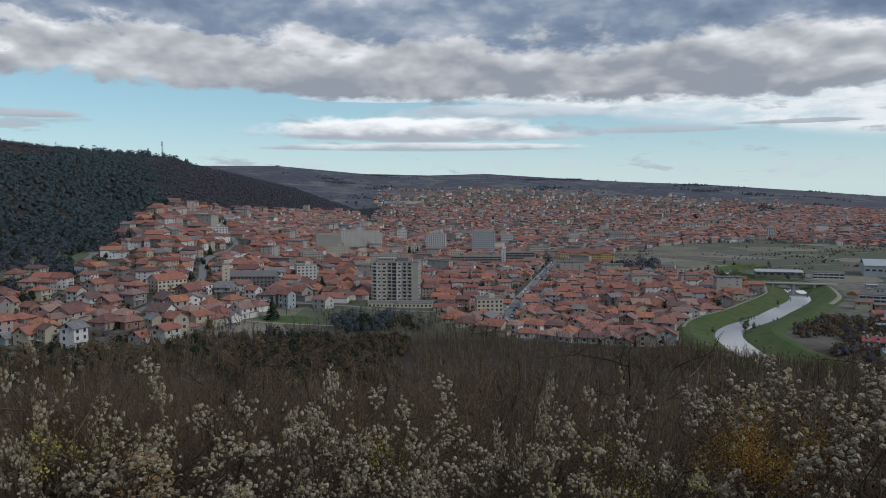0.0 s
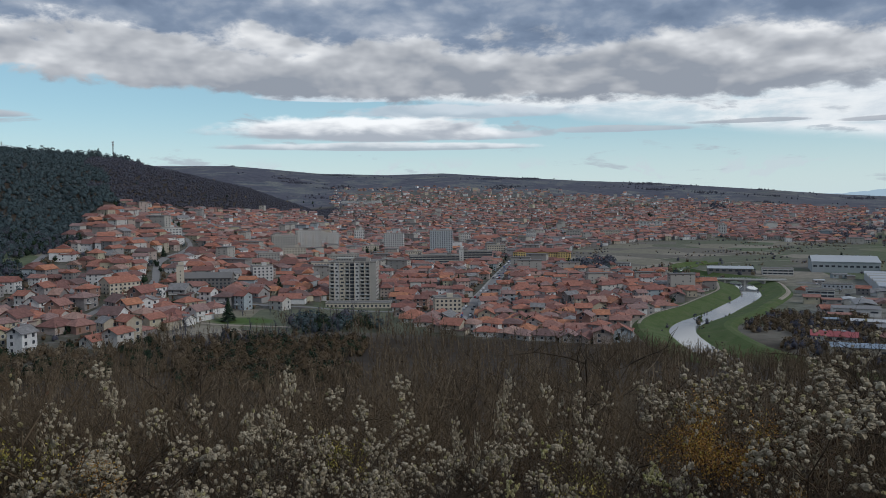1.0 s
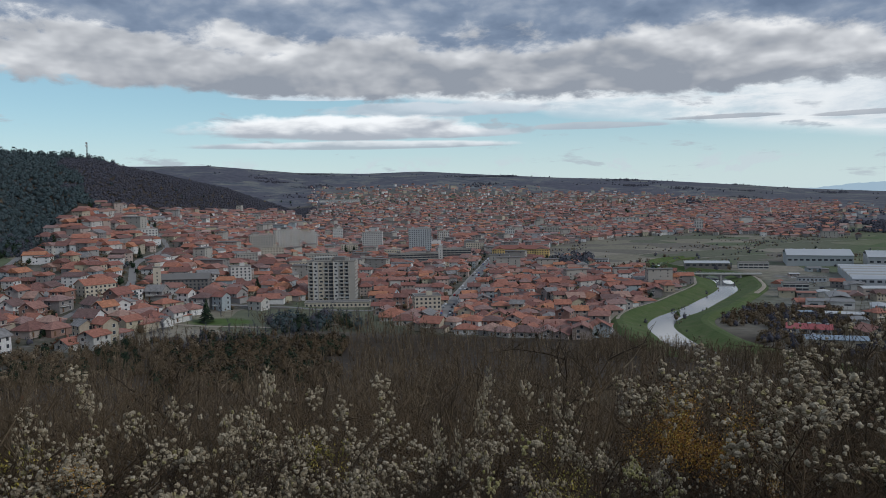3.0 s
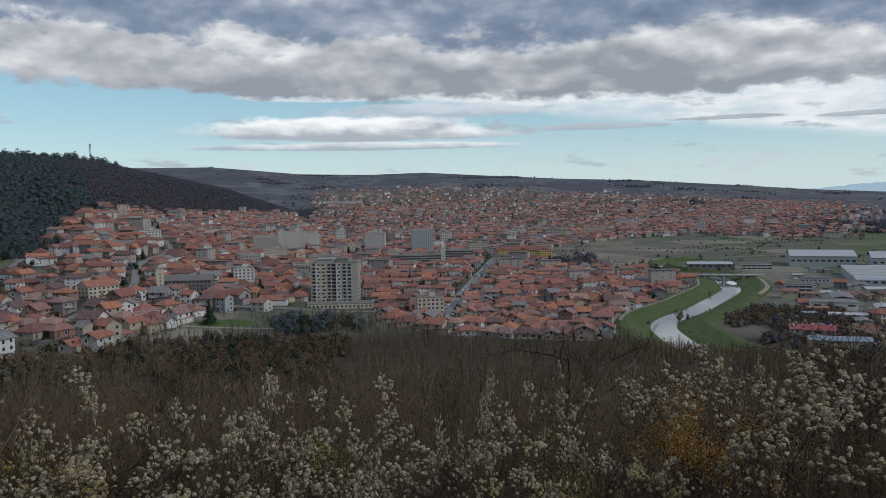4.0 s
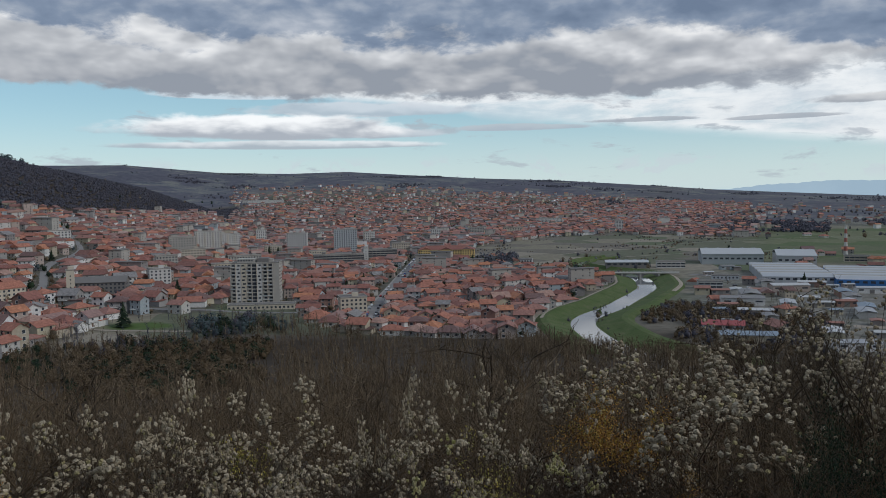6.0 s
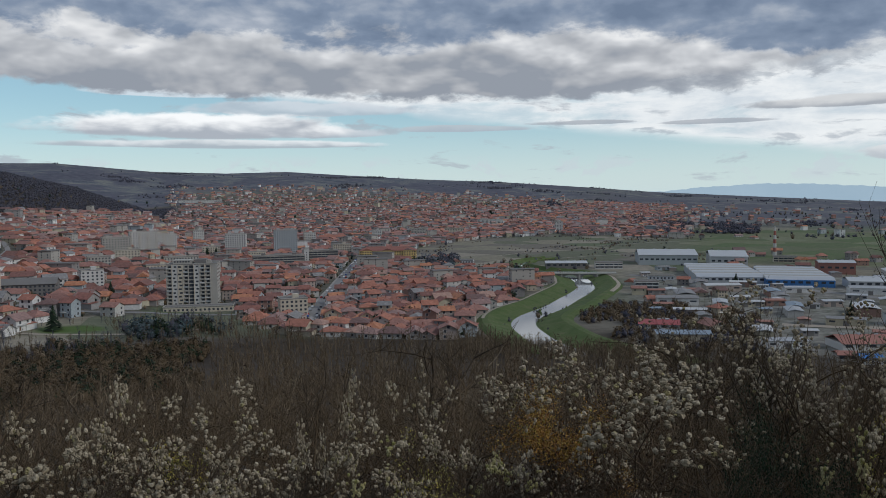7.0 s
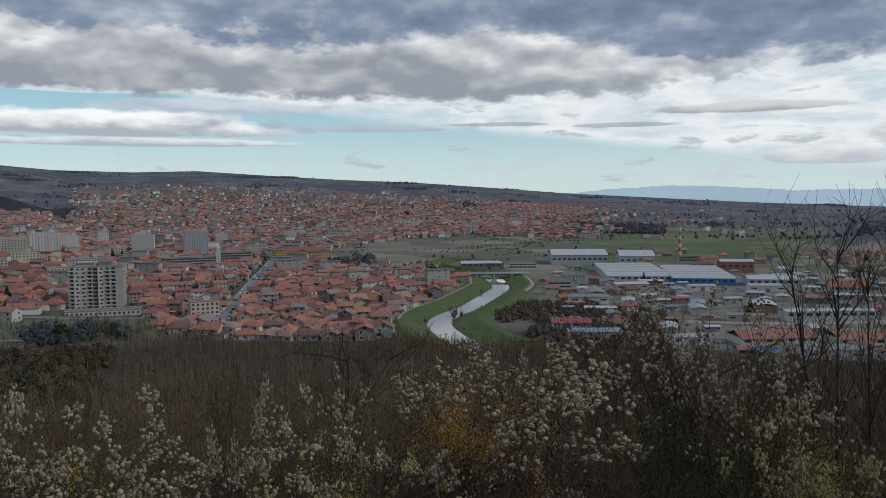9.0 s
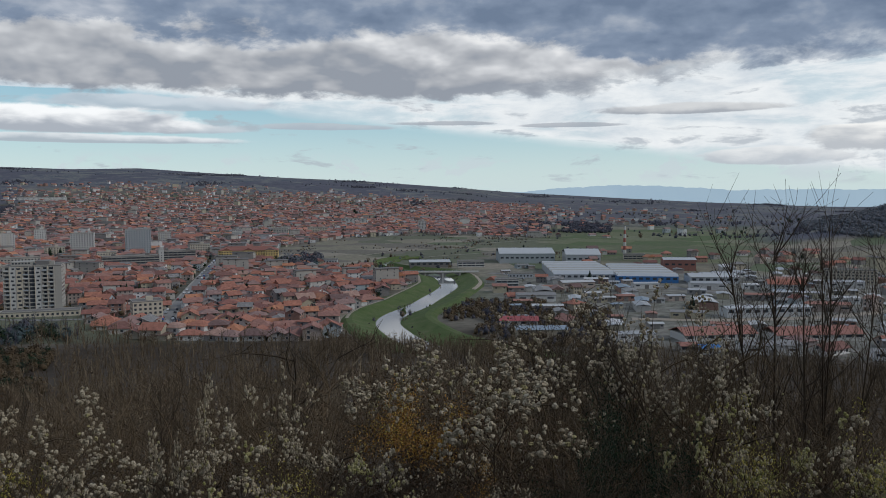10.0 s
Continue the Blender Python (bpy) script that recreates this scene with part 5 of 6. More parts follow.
def spruce_shape(seed, n=70):
    rng = np.random.default_rng(seed)
    V, F = [], []
    for i in range(n):
        t = (i + 0.5) / n
        a = i * 2.4 + rng.uniform(-0.3, 0.3)
        r = 0.30 * (1 - t) + 0.02
        c0 = np.array([0, 0, 0.08 + t * 0.9])
        tip = np.array([math.cos(a) * r, math.sin(a) * r, 0.04 + t * 0.9 - 0.03])
        s = np.array([-math.sin(a), math.cos(a), 0]) * r * 0.42
        k = len(V)
        V += [c0 + np.array([0, 0, 0.06]), tip + s, tip - s, c0]
        F += [(k, k + 1, k + 2), (k + 3, k + 2, k + 1)]
    return np.array(V), np.array(F)


def slope_points(rng, n, az0, az1, r0, r1):
    az = rng.uniform(az0, az1, n)
    r = np.sqrt(rng.uniform(r0 * r0, r1 * r1, n))
    return r * np.sin(np.radians(az)), r * np.cos(np.radians(az)), az, r


def make_woods():
    rng = np.random.default_rng(21)
    # bare thicket down the viewpoint's slope
    fine = [sketch_tree(100 + i, 13, 6, 0.014, 0.45) for i in range(9)]
    x, y, az, r = slope_points(rng, 1500, -37, 63, 24, 120)
    scatter("slope_thicket", fine, x, y, land(x, y), rng.uniform(3.5, 6.5, len(x)) * np.interp(r, (24, 50), (0.75, 1)), 1, [M_WOODS, M_WOODS, M_BARK], "dense bare brown thicket on the slope", "thicket")
    coarse = [sketch_tree(200 + i, 10, 4, 0.022, 0.5) for i in range(8)]
    x, y, az, r = slope_points(rng, 5600, -38, 64, 110, 540)
    ok = ((from_line(x, y, RIVER_LINE) > 36) | (r < 436)) & (r < town_start(az) - 6) & ~((az < -6) & (az > -16) & (r > 490)) & ~((az > -15) & (az < -2) & (r > 285) & (rng.random(len(x)) < 0.85))
    x, y, r = x[ok], y[ok], r[ok]
    scatter("slope_woods", coarse, x, y, land(x, y), rng.uniform(6.0, 10.5, len(x)) * np.interp(r, (110, 440), (0.9, 1.15)), 2, [M_WOODS, M_WOODS, M_BARK], "bare brown woods at the slope's foot", "woods")
    # the wooded hill: pines, then bare trees
    shapes = [clump(i, 18, 1.0, 0.5, 0.17) for i in range(8)]
    full = [clump(40 + i, 64, 1.0, 0.42, 0.13) for i in range(5)]
    x, y, az, r = slope_points(rng, 62000, -36, -4.5, 820, 2500)
    rf, zf, rc, zc = hill_parts(az)
    ok = (r > rf * np.interp(az, (-30, -24, -20, -5), (0.9, 0.9, 1.01, 1.0))) & (r < rc + 60)
    x, y, az, r = x[ok], y[ok], az[ok], r[ok]
    up = (r - rf[ok]) / (rc[ok] - rf[ok])
    pine = (az + wave(x, y, 160, 2) * 2.5 < -18.5 - 5 * up) & (wave(x, y, 120, 8) < 0.8) & ~((az < -26) & (up > 0.6))
    z = land(x, y)
    scatter("hill_pines", shapes, x[pine], y[pine], z[pine] - 1, rng.uniform(5, 9.5, int(pine.sum())), 3, [M_PINES_HAZED], "dark green pine forest on the hill", "forest", leafy=True)
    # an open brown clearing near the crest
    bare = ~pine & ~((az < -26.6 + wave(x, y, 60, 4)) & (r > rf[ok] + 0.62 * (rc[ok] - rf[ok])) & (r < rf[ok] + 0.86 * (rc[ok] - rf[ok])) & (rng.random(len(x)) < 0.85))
    scatter("hill_bare_woods", shapes, x[bare], y[bare], z[bare] - 1, rng.uniform(4, 7, int(bare.sum())), 4, [M_WOODS_HAZED], "bare grey-brown woods on the hill", "forest", leafy=True)
    # right-hand hill
    x, y, az, r = slope_points(rng, 2400, 43, 66, 1330, 1900)
    ok = land(x, y) > 14
    x, y = x[ok], y[ok]
    scatter("side_hill_woods", shapes, x, y, land(x, y) - 1, rng.uniform(8, 12, len(x)), 5, [M_SIDE_WOODS_HAZED], "bare dark woods on the side hill", "forest", leafy=True)
    # belts of trees on the far rise and along fields
    x, y, az, r = slope_points(rng, 60000, -20, 58, 1250, 4190)
    belt = wave(x, y, 210, 6) + 0.5 * wave(x, y, 60, 9)
    ok = (belt > np.interp(r, (1250, 2600, 3300, 4190), (0.95, 0.95, 0.85, 0.7)) - 0.12 * ((az > 24) & (r > 1400) & (r < 2700)) - 0.5 * (rng.random(len(x)) < 0.05)) & ((r > 3000) | (town_chance(x, y) < 0.3)) & (az > -12)
    ok &= ~((az > 30) & (az < 47) & (r < 1500)) & ~((az > 12) & (r < 1500))
    x, y, r = x[ok], y[ok], r[ok]
    scatter("far_tree_belts", shapes, x, y, land(x, y) - 1.5, rng.uniform(5, 9, len(x)), 6, [M_WOODS_HAZED], "dark belts of bare trees on the far rise", "woods", leafy=True)
    # two dark woods among the far houses and fields
    P = [slope_points(rng, n, *a) for n, a in ((900, (29.2, 36.0, 1640, 1980)), (420, (20.4, 24.2, 2560, 2800)), (260, (26.2, 28.6, 1990, 2120)))]
    x, y = np.concatenate([p[0] for p in P]), np.concatenate([p[1] for p in P])
    ok = wave(x, y, 70, 1) > -0.45
    scatter("far_groves", shapes, x[ok], y[ok], land(x[ok], y[ok]) - 1, rng.uniform(6, 11, int(ok.sum())), 77, [M_WOODS_HAZED], "dark bare groves among the far fields", "woods", leafy=True)
    # trees between the houses: bare nearer by, clumps further off
    x, y, az, r = slope_points(rng, 15000, -36, 56, 450, 2600)
    ok = (from_line(x, y, STREET) > 8) & (from_line(x, y, RIVER_LINE) > 44) & ~((az > 12) & (r > 930) & (r < 1500) & (rng.random(len(x)) < 0.9)) & (rng.random(len(x)) < np.where(wave(x, y, 95, 5) > 0.66, 1.0, np.interp(r, (450, 1200), (0.85, 0.42))))
    ok &= np.array([free(p, q, 1.0) for p, q in zip(x, y)]) & ((town_chance(x, y) > 0.25) | (rng.random(len(x)) < 0.16))
    x, y, r = x[ok], y[ok], r[ok]
    near = r < 1050
    scatter("town_bare_trees", coarse, x[near], y[near], land(x[near], y[near]) - 0.3, rng.uniform(4.0, 8, int(near.sum())), 7, [M_WOODS, M_BARK, M_WOODS], "bare trees between the houses", "trees")
    scatter("town_trees", full, x[~near], y[~near], land(x[~near], y[~near]) - 0.5, rng.uniform(4.5, 9, int((~near).sum())), 17, [M_WOODS_HAZED, M_WOODS, M_WOODS_HAZED, M_PINES_HAZED, M_CONIFER], "bare and evergreen trees between the houses", "trees", leafy=True)
    x, y, az, r = slope_points(rng, 900, -34, 20, 500, 1100)
    ok = (town_chance(x, y) > 0.5) & (rng.random(len(x)) < 0.3) & (from_line(x, y, STREET) > 8)
    scatter("town_evergreens", full, x[ok], y[ok], land(x[ok], y[ok]) - 0.5, rng.uniform(4, 8, int(ok.sum())), 27, [M_CONIFER, M_PINES_HAZED], "dark evergreen garden trees between the houses", "trees", leafy=True)
    x, y, az, r = slope_points(rng, 5200, -35, 20, 440, 1060)
    ok = (town_chance(x, y) > 0.4) & (from_line(x, y, STREET) > 8) & (rng.random(len(x)) < np.where(az < -5, 0.75, 0.42))
    for lane in LANES:
        ok &= from_line(x, y, lane) > 4.5
    scatter("garden_bushes", shapes, x[ok], y[ok], land(x[ok], y[ok]) - 0.3, rng.uniform(2.2, 6.0, int(ok.sum())), 67, [M_WOODS, M_BARK, M_CONIFER, M_WOODS_HAZED, M_WOODS, M_BARK], "bare bushes and hedges in the gardens", "bushes", leafy=True)
    # pines that come down among the upper houses
    x, y, az, r = slope_points(rng, 2600, -33, -21.5, 610, 960)
    ok = (wave(x, y, 45, 5) > np.interp(az, (-30, -23), (-0.1, 0.5)) - 0.6 * (r > 820)) & (rng.random(len(x)) < 0.75)
    scatter("foot_trees", full, x[ok], y[ok], land(x[ok], y[ok]) - 0.5, rng.uniform(4.5, 9, int(ok.sum())), 47, [M_PINES_HAZED, M_WOODS_HAZED, M_CONIFER], "dark pines and bare trees at the hill's foot", "trees", leafy=True)
    # low scrub over the open ground across the river
    x, y, az, r = slope_points(rng, 5200, 11, 33, 930, 1560)
    ok = (town_chance(x, y) < 0.2) & (from_line(x, y, RIVER_LINE) > 18) & (wave(x, y, 26, 4) + 0.8 * wave(x, y, 110, 3) > 0.35 + 0.5 * rng.random(len(x)))
    scatter("field_scrub", shapes, x[ok], y[ok], land(x[ok], y[ok]) - 0.4, rng.uniform(1.2, 3.6, int(ok.sum())), 57, [M_WOODS, M_WOODS_HAZED, M_WOODS], "low brown scrub over the open ground", "scrub", leafy=True)
    # the dark grove beside the ochre building
    x, y, az, r = slope_points(rng, 70, 12.2, 15.2, 880, 985)
    scatter("grove", full, x, y, land(x, y) - 0.5, rng.uniform(9, 15, len(x)), 37, [M_WOODS_HAZED, M_SIDE_WOODS_HAZED, M_PINES_HAZED], "dark grove beside the ochre building", "trees", leafy=True)
    # dark park grove and trees below the tower
    x, y, az, r = slope_points(rng, 420, -17, -1, 452, 572)
    ok = (np.hypot((x + 108) / 1.6, y - 540) > 17) & (wave(x, y, 30, 3) > -0.35)
    x, y = x[ok], y[ok]
    scatter("park_trees", coarse, x, y, land(x, y) - 0.5, rng.uniform(6, 11, len(x)), 8, [M_WOODS, M_BARK, M_WOODS_HAZED, M_WOODS_HAZED], "bare trees in the park below the tower", "trees")
    x, y, az, r = slope_points(rng, 60, -8, -1.5, 492, 556)
    scatter("park_evergreens", full, x, y, land(x, y) - 0.5, rng.uniform(5, 9.5, len(x)), 18, [M_PINES_HAZED, M_CONIFER, M_WOODS_HAZED], "dark evergreens below the tower block", "trees", leafy=True)
    x, y, az, r = slope_points(rng, 800, -36, -7, 385, 496)
    scatter("park_scrub", full, x, y, land(x, y) - 0.5, rng.uniform(3, 6.5, len(x)), 28, [M_WOODS, M_CONIFER, M_BARK], "dark scrub below the park", "scrub", leafy=True)
    # the dark overgrown bank under the park
    x, y, az, r = slope_points(rng, 2100, -16, -1, 275, 470)
    ok = (wave(x, y, 35, 6) > -0.6) & (az + 2.2 * wave(x, y, 50, 2) < -3.5)
    scatter("bank_scrub", full, x[ok], y[ok], land(x[ok], y[ok]) - 0.5, rng.uniform(3, 6.5, int(ok.sum())), 87, [M_CONIFER, M_BARK, M_BARK, M_BARK_D, M_BARK], "dark overgrown bank under the park", "scrub", leafy=True)
    x, y, az, r = slope_points(rng, 1300, 21, 36, 430, 610)
    ok = (from_line(x, y, RIVER_LINE) > 37) & (wave(x, y, 40, 2) > -0.55)
    scatter("river_scrub", full, x[ok], y[ok], land(x[ok], y[ok]) - 0.5, rng.uniform(3, 6, int(ok.sum())), 9, [M_BARK, M_WOODS, M_WOODS_HAZED], "dark scrub by the dirt road", "scrub", leafy=True)
    x, y, az, r = slope_points(rng, 500, 14, 31, 372, 440)
    ok = (r < 432) | (az > 27)
    scatter("bank_thicket", coarse, x[ok], y[ok], land(x[ok], y[ok]), rng.uniform(7, 11.5, int(ok.sum())), 12, [M_WOODS, M_WOODS, M_BARK], "bare thicket before the river bend", "thicket")
    i = rng.integers(34, 96, 46)
    s = rng.choice([-1, 1], 46) * rng.uniform(7, 13, 46)
    d = np.gradient(RIVER_LINE, axis=0)[i]
    d /= np.linalg.norm(d, axis=1)[:, None]
    x, y = RIVER_LINE[i, 0] + d[:, 1] * s, RIVER_LINE[i, 1] - d[:, 0] * s
    x, y = np.append(x, (200, 203, 205, 198, 174)), np.append(y, (521, 525, 518, 515, 507))
    big = np.append(rng.uniform(0.8, 2.6, 46), (5, 6, 5, 4.5, 4.5))
    scatter("bank_bushes", full, x, y, np.full(len(x), -2.7), big, 13, [M_WOODS, M_WOODS_HAZED, M_GRASS], "small bare bushes along the water's edge", "bushes", leafy=True)
    i = rng.integers(108, len(RIVER_LINE), 60)
    x, y = RIVER_LINE[i, 0] + rng.normal(0, 22, 60), RIVER_LINE[i, 1] + rng.normal(0, 16, 60)
    scatter("riverside_trees", full, x, y, land(x, y) - 0.5, rng.uniform(3, 7, 60), 14, [M_WOODS, M_WOODS_HAZED, M_SIDE_WOODS_HAZED], "bare trees along the upper river", "trees", leafy=True)
    # hill-crest trees against the sky
    x, y, az, r = slope_points(rng, 2600, -32, -17, 1300, 1560)
    rf, zf, rc, zc = hill_parts(az)
    ok = (np.abs(r - rc) < 9) & (rng.random(len(x)) < np.where((az > -24.6) & (az < -18.2), 0.55, 0.06))
    scatter("crest_trees", full, x[ok], y[ok], land(x[ok], y[ok]) - 0.5, rng.uniform(9, 17, int(ok.sum())), 10, [M_PINES_HAZED], "pines along the hill's crest", "trees", leafy=True)


make_woods()


def spruces():
    """Single dark conifers in the town and the park."""
    shapes = [spruce_shape(i) for i in range(3)]
    meshes = [mesh_arrays("crown", v, f, [M_CONIFER]) for v, f in shapes]
    bm = bmesh.new()
    cone(bm, 0, 0, -0.05, 0.3, 0.02, 0.012, 8)
    trunk = mesh_bm("trunk", bm, M_BARK)
    rng = random.Random(8)
    spots = [(-12.2, 545, 17), (2.0, 690, 13), (2.9, 700, 12), (-3.5, 760, 14), (-4.0, 770, 15), (-3.0, 765, 13), (-6.3, 510, 9), (-21.5, 850, 15), (-16.4, 820, 11), (-13.2, 1010, 12),
             (11.5, 900, 14), (12.3, 905, 15), (12.9, 900, 15), (12.0, 915, 16), (13.4, 905, 13), (11.0, 920, 12), (-22.3, 880, 14), (-19.9, 930, 14), (0.6, 770, 11), (4.2, 760, 12), (-8.6, 700, 11),
             (34.6, 760, 12), (41.5, 600, 11), (-26.0, 760, 10), (-10.4, 900, 12), (7.6, 720, 9), (9.6, 800, 10), (-16.2, 1000, 12), (-1.8, 1150, 16), (-2.4, 1140, 17)]
    for az, r, h in spots:
        az, r = az + rng.uniform(-0.15, 0.15), r + rng.uniform(-6, 6)
        x, y = r * math.sin(radians(az)), r * math.cos(radians(az))
        e = thing("spruce", x, y, height(x, y), rng.uniform(0, 360), "dark green pointed conifer among the houses", "conifer", "conifers of the town")
        e.scale = (h * rng.uniform(0.9, 1.2), h * rng.uniform(0.9, 1.2), h)
        child("trunk", trunk, e)
        child("crown", meshes[rng.randrange(3)], e)


spruces()

# ---- shrubs before the camera ----


def burr_arrays():
    bm = bmesh.new()
    bmesh.ops.create_icosphere(bm, subdivisions=2, radius=1.0)
    bm.verts.ensure_lookup_table()
    v = np.array([q.co[:] for q in bm.verts])
    f = np.array([[q.index for q in t.verts] for t in bm.faces])
    bm.free()
    return v, f


BURR_V, BURR_F = burr_arrays()


def sprays(tips, rng, count, per, size, low=0.45, reach=0.14):
    """Downy seed heads in loose bunches about some of the outer twig tips."""
    z = tips[:, 2] / tips[:, 2].max()
    out = np.hypot(tips[:, 0], tips[:, 1])
    w = np.clip(z - low, 0, 1) * (0.3 + out / out.max()) + 1e-6
    mid = tips[rng.choice(len(tips), count, replace=False, p=w / w.sum())]
    C = []
    for m in mid:
        n = int(per * rng.uniform(0.35, 1.7))
        way = np.array([m[0], m[1], 0.4 * m[2]]) + rng.normal(0, 0.5, 3)
        way /= np.linalg.norm(way)
        t = rng.uniform(-1, 1, n)[:, None]
        C.append(m + way * t * reach * rng.uniform(0.4, 1.3) + rng.normal(0, reach * 0.46, (n, 3)))
    c = np.concatenate(C)
    n = len(c)
    s = size * rng.uniform(0.6, 1.2, n)
    ray = BURR_V[None] * rng.uniform(0.55, 1.25, (n, len(BURR_V)))[..., None] * s[:, None, None]
    ray[..., 2] *= rng.uniform(0.7, 1.0, (n, 1))
    F = BURR_F[None] + (np.arange(n) * len(BURR_V))[:, None, None]
    return (ray + c[:, None]).reshape(-1, 3), F.reshape(-1, 3)


def leaves(tips, rng, count, per, size, spread, low, gather):
    """Small leaves about some of the twig tips."""
    use = tips[tips[:, 2] > tips[:, 2].max() * low]
    if gather:
        spot = use[np.argmin(1.5 * np.abs(use[:, 2] - 0.94 * use[:, 2].max()) + np.abs(use[:, 0]) + 0.6 * use[:, 1])]
        use = use[np.argsort(((use - spot) ** 2).sum(1))[:count]]
    else:
        use = use[rng.choice(len(use), min(count, len(use)), replace=False)]
    c = np.concatenate([use + rng.normal(0, spread, use.shape) for _ in range(per)])
    n = len(c)
    u = rng.normal(0, 1, (n, 3))
    u /= np.linalg.norm(u, axis=1)[:, None]
    w = np.cross(u, rng.normal(0, 1, (n, 3)))
    w /= np.linalg.norm(w, axis=1)[:, None]
    s = size * rng.uniform(0.6, 1.3, (n, 1))
    V = np.stack([c - u * s, c + w * s * 0.5, c + u * s, c - w * s * 0.5], 1)
    F = np.array([(0, 1, 2), (0, 2, 3)])[None] + (np.arange(n) * 4)[:, None, None]
    return V.reshape(-1, 3), F.reshape(-1, 3)


def stem_arrays(rng, height_m, spread, kids, twigs, thick, upright, arch):
    """One stem with its side branches and twigs."""
    V, F, tips = [], [], []
    a, lean = rng.uniform(0, 2 * math.pi), rng.uniform(0.15, 1.0) * spread
    way = np.array([math.cos(a) * lean, math.sin(a) * lean, 1.0])
    base = np.array([math.cos(a), math.sin(a), 0]) * rng.uniform(0.02, 0.3) * spread + np.array([0, 0, -0.4])
    pts, p, w = [base], base, way / np.linalg.norm(way)
    segs = 7
    for k in range(segs):
        w = w + rng.normal(0, 0.12 if arch > 0 else 0.035, 3) + np.array([math.cos(a), math.sin(a), -0.55]) * arch * k / segs
        w /= np.linalg.norm(w)
        p = p + w * height_m * rng.uniform(0.8, 1.1) / segs
        pts.append(p)
    pts = np.array(pts)
    tube(V, F, pts, thick * rng.uniform(0.8, 1.3), thick * (0.22 if arch > 0 else 0.10), 5)
    for k in range(kids):
        f = rng.uniform(0.15, 0.98) * segs
        i = min(segs - 1, int(f))
        c = pts[i] + (pts[i + 1] - pts[i]) * (f - i)
        o = rng.normal(0, 1, 3)
        o[2] = abs(o[2]) * 0.4 + upright
        q, _ = limb(rng, c, o / np.linalg.norm(o), height_m * rng.uniform(0.16, 0.42) * (1 if arch > 0 else 1 - 0.6 * f / segs), 0.2 if arch > 0 else 0.1, 4)
        tube(V, F, q, thick * (0.38 if arch > 0 else 0.27), thick * (0.13 if arch > 0 else 0.09), 3)
        tips.append(q[-1])
        for m in range(twigs):
            g = rng.uniform(0.2, 1.0) * 4
            i = min(3, int(g))
            c2 = q[i] + (q[i + 1] - q[i]) * (g - i)
            o = rng.normal(0, 1, 3)
            o[2] = abs(o[2]) * 0.5 + upright * 0.6
            t, _ = limb(rng, c2, o / np.linalg.norm(o), height_m * rng.uniform(0.05, 0.17), 0.25, 2)
            tube(V, F, t, thick * (0.15 if arch > 0 else 0.09), thick * (0.07 if arch > 0 else 0.05), 3)
            tips.append(t[-1])
    return np.concatenate(V), np.array(F), np.array(tips)


def shrub_kind(seed, name, label, category, height_m, spread, stems, kids, twigs, thick, upright=0.4, arch=0.25, head=(), leaf=(), bark=None):
    rng = np.random.default_rng(seed)
    e = thing(name, 0, 0, -400, 0, label, category)
    grown = [stem_arrays(rng, height_m, spread, kids, twigs, thick, upright, arch) for s in range(stems)]
    grow = height_m * 1.08 / max(g[2][:, 2].max() for g in grown) if category == "shrub" else 1.0
    grow = np.array([grow * 0.8, grow * 0.8, grow]) if category == "shrub" else 1.0
    for v, f, _ in grown:
        child("stem", mesh_arrays("stem", v * grow, f, [bark or M_BARK], smooth=True), e)
    tips = np.concatenate([g[2] for g in grown]) * grow
    for mat, count, per, size, low in head:
        tagged(child("seed_fluff", mesh_arrays("seed_fluff", *sprays(tips, rng, count, per, size, low), [mat]), e, None, "fluffy pale grey seed heads"), kind="stuff")
    for mat, count, per, size, low, spread in leaf:
        tagged(child("foliage", mesh_arrays("foliage", *leaves(tips, rng, count, per, size, spread, low, mat != M_LEAF_B), [mat]), e), kind="stuff")
    return e, float(tips[:, 2].max())


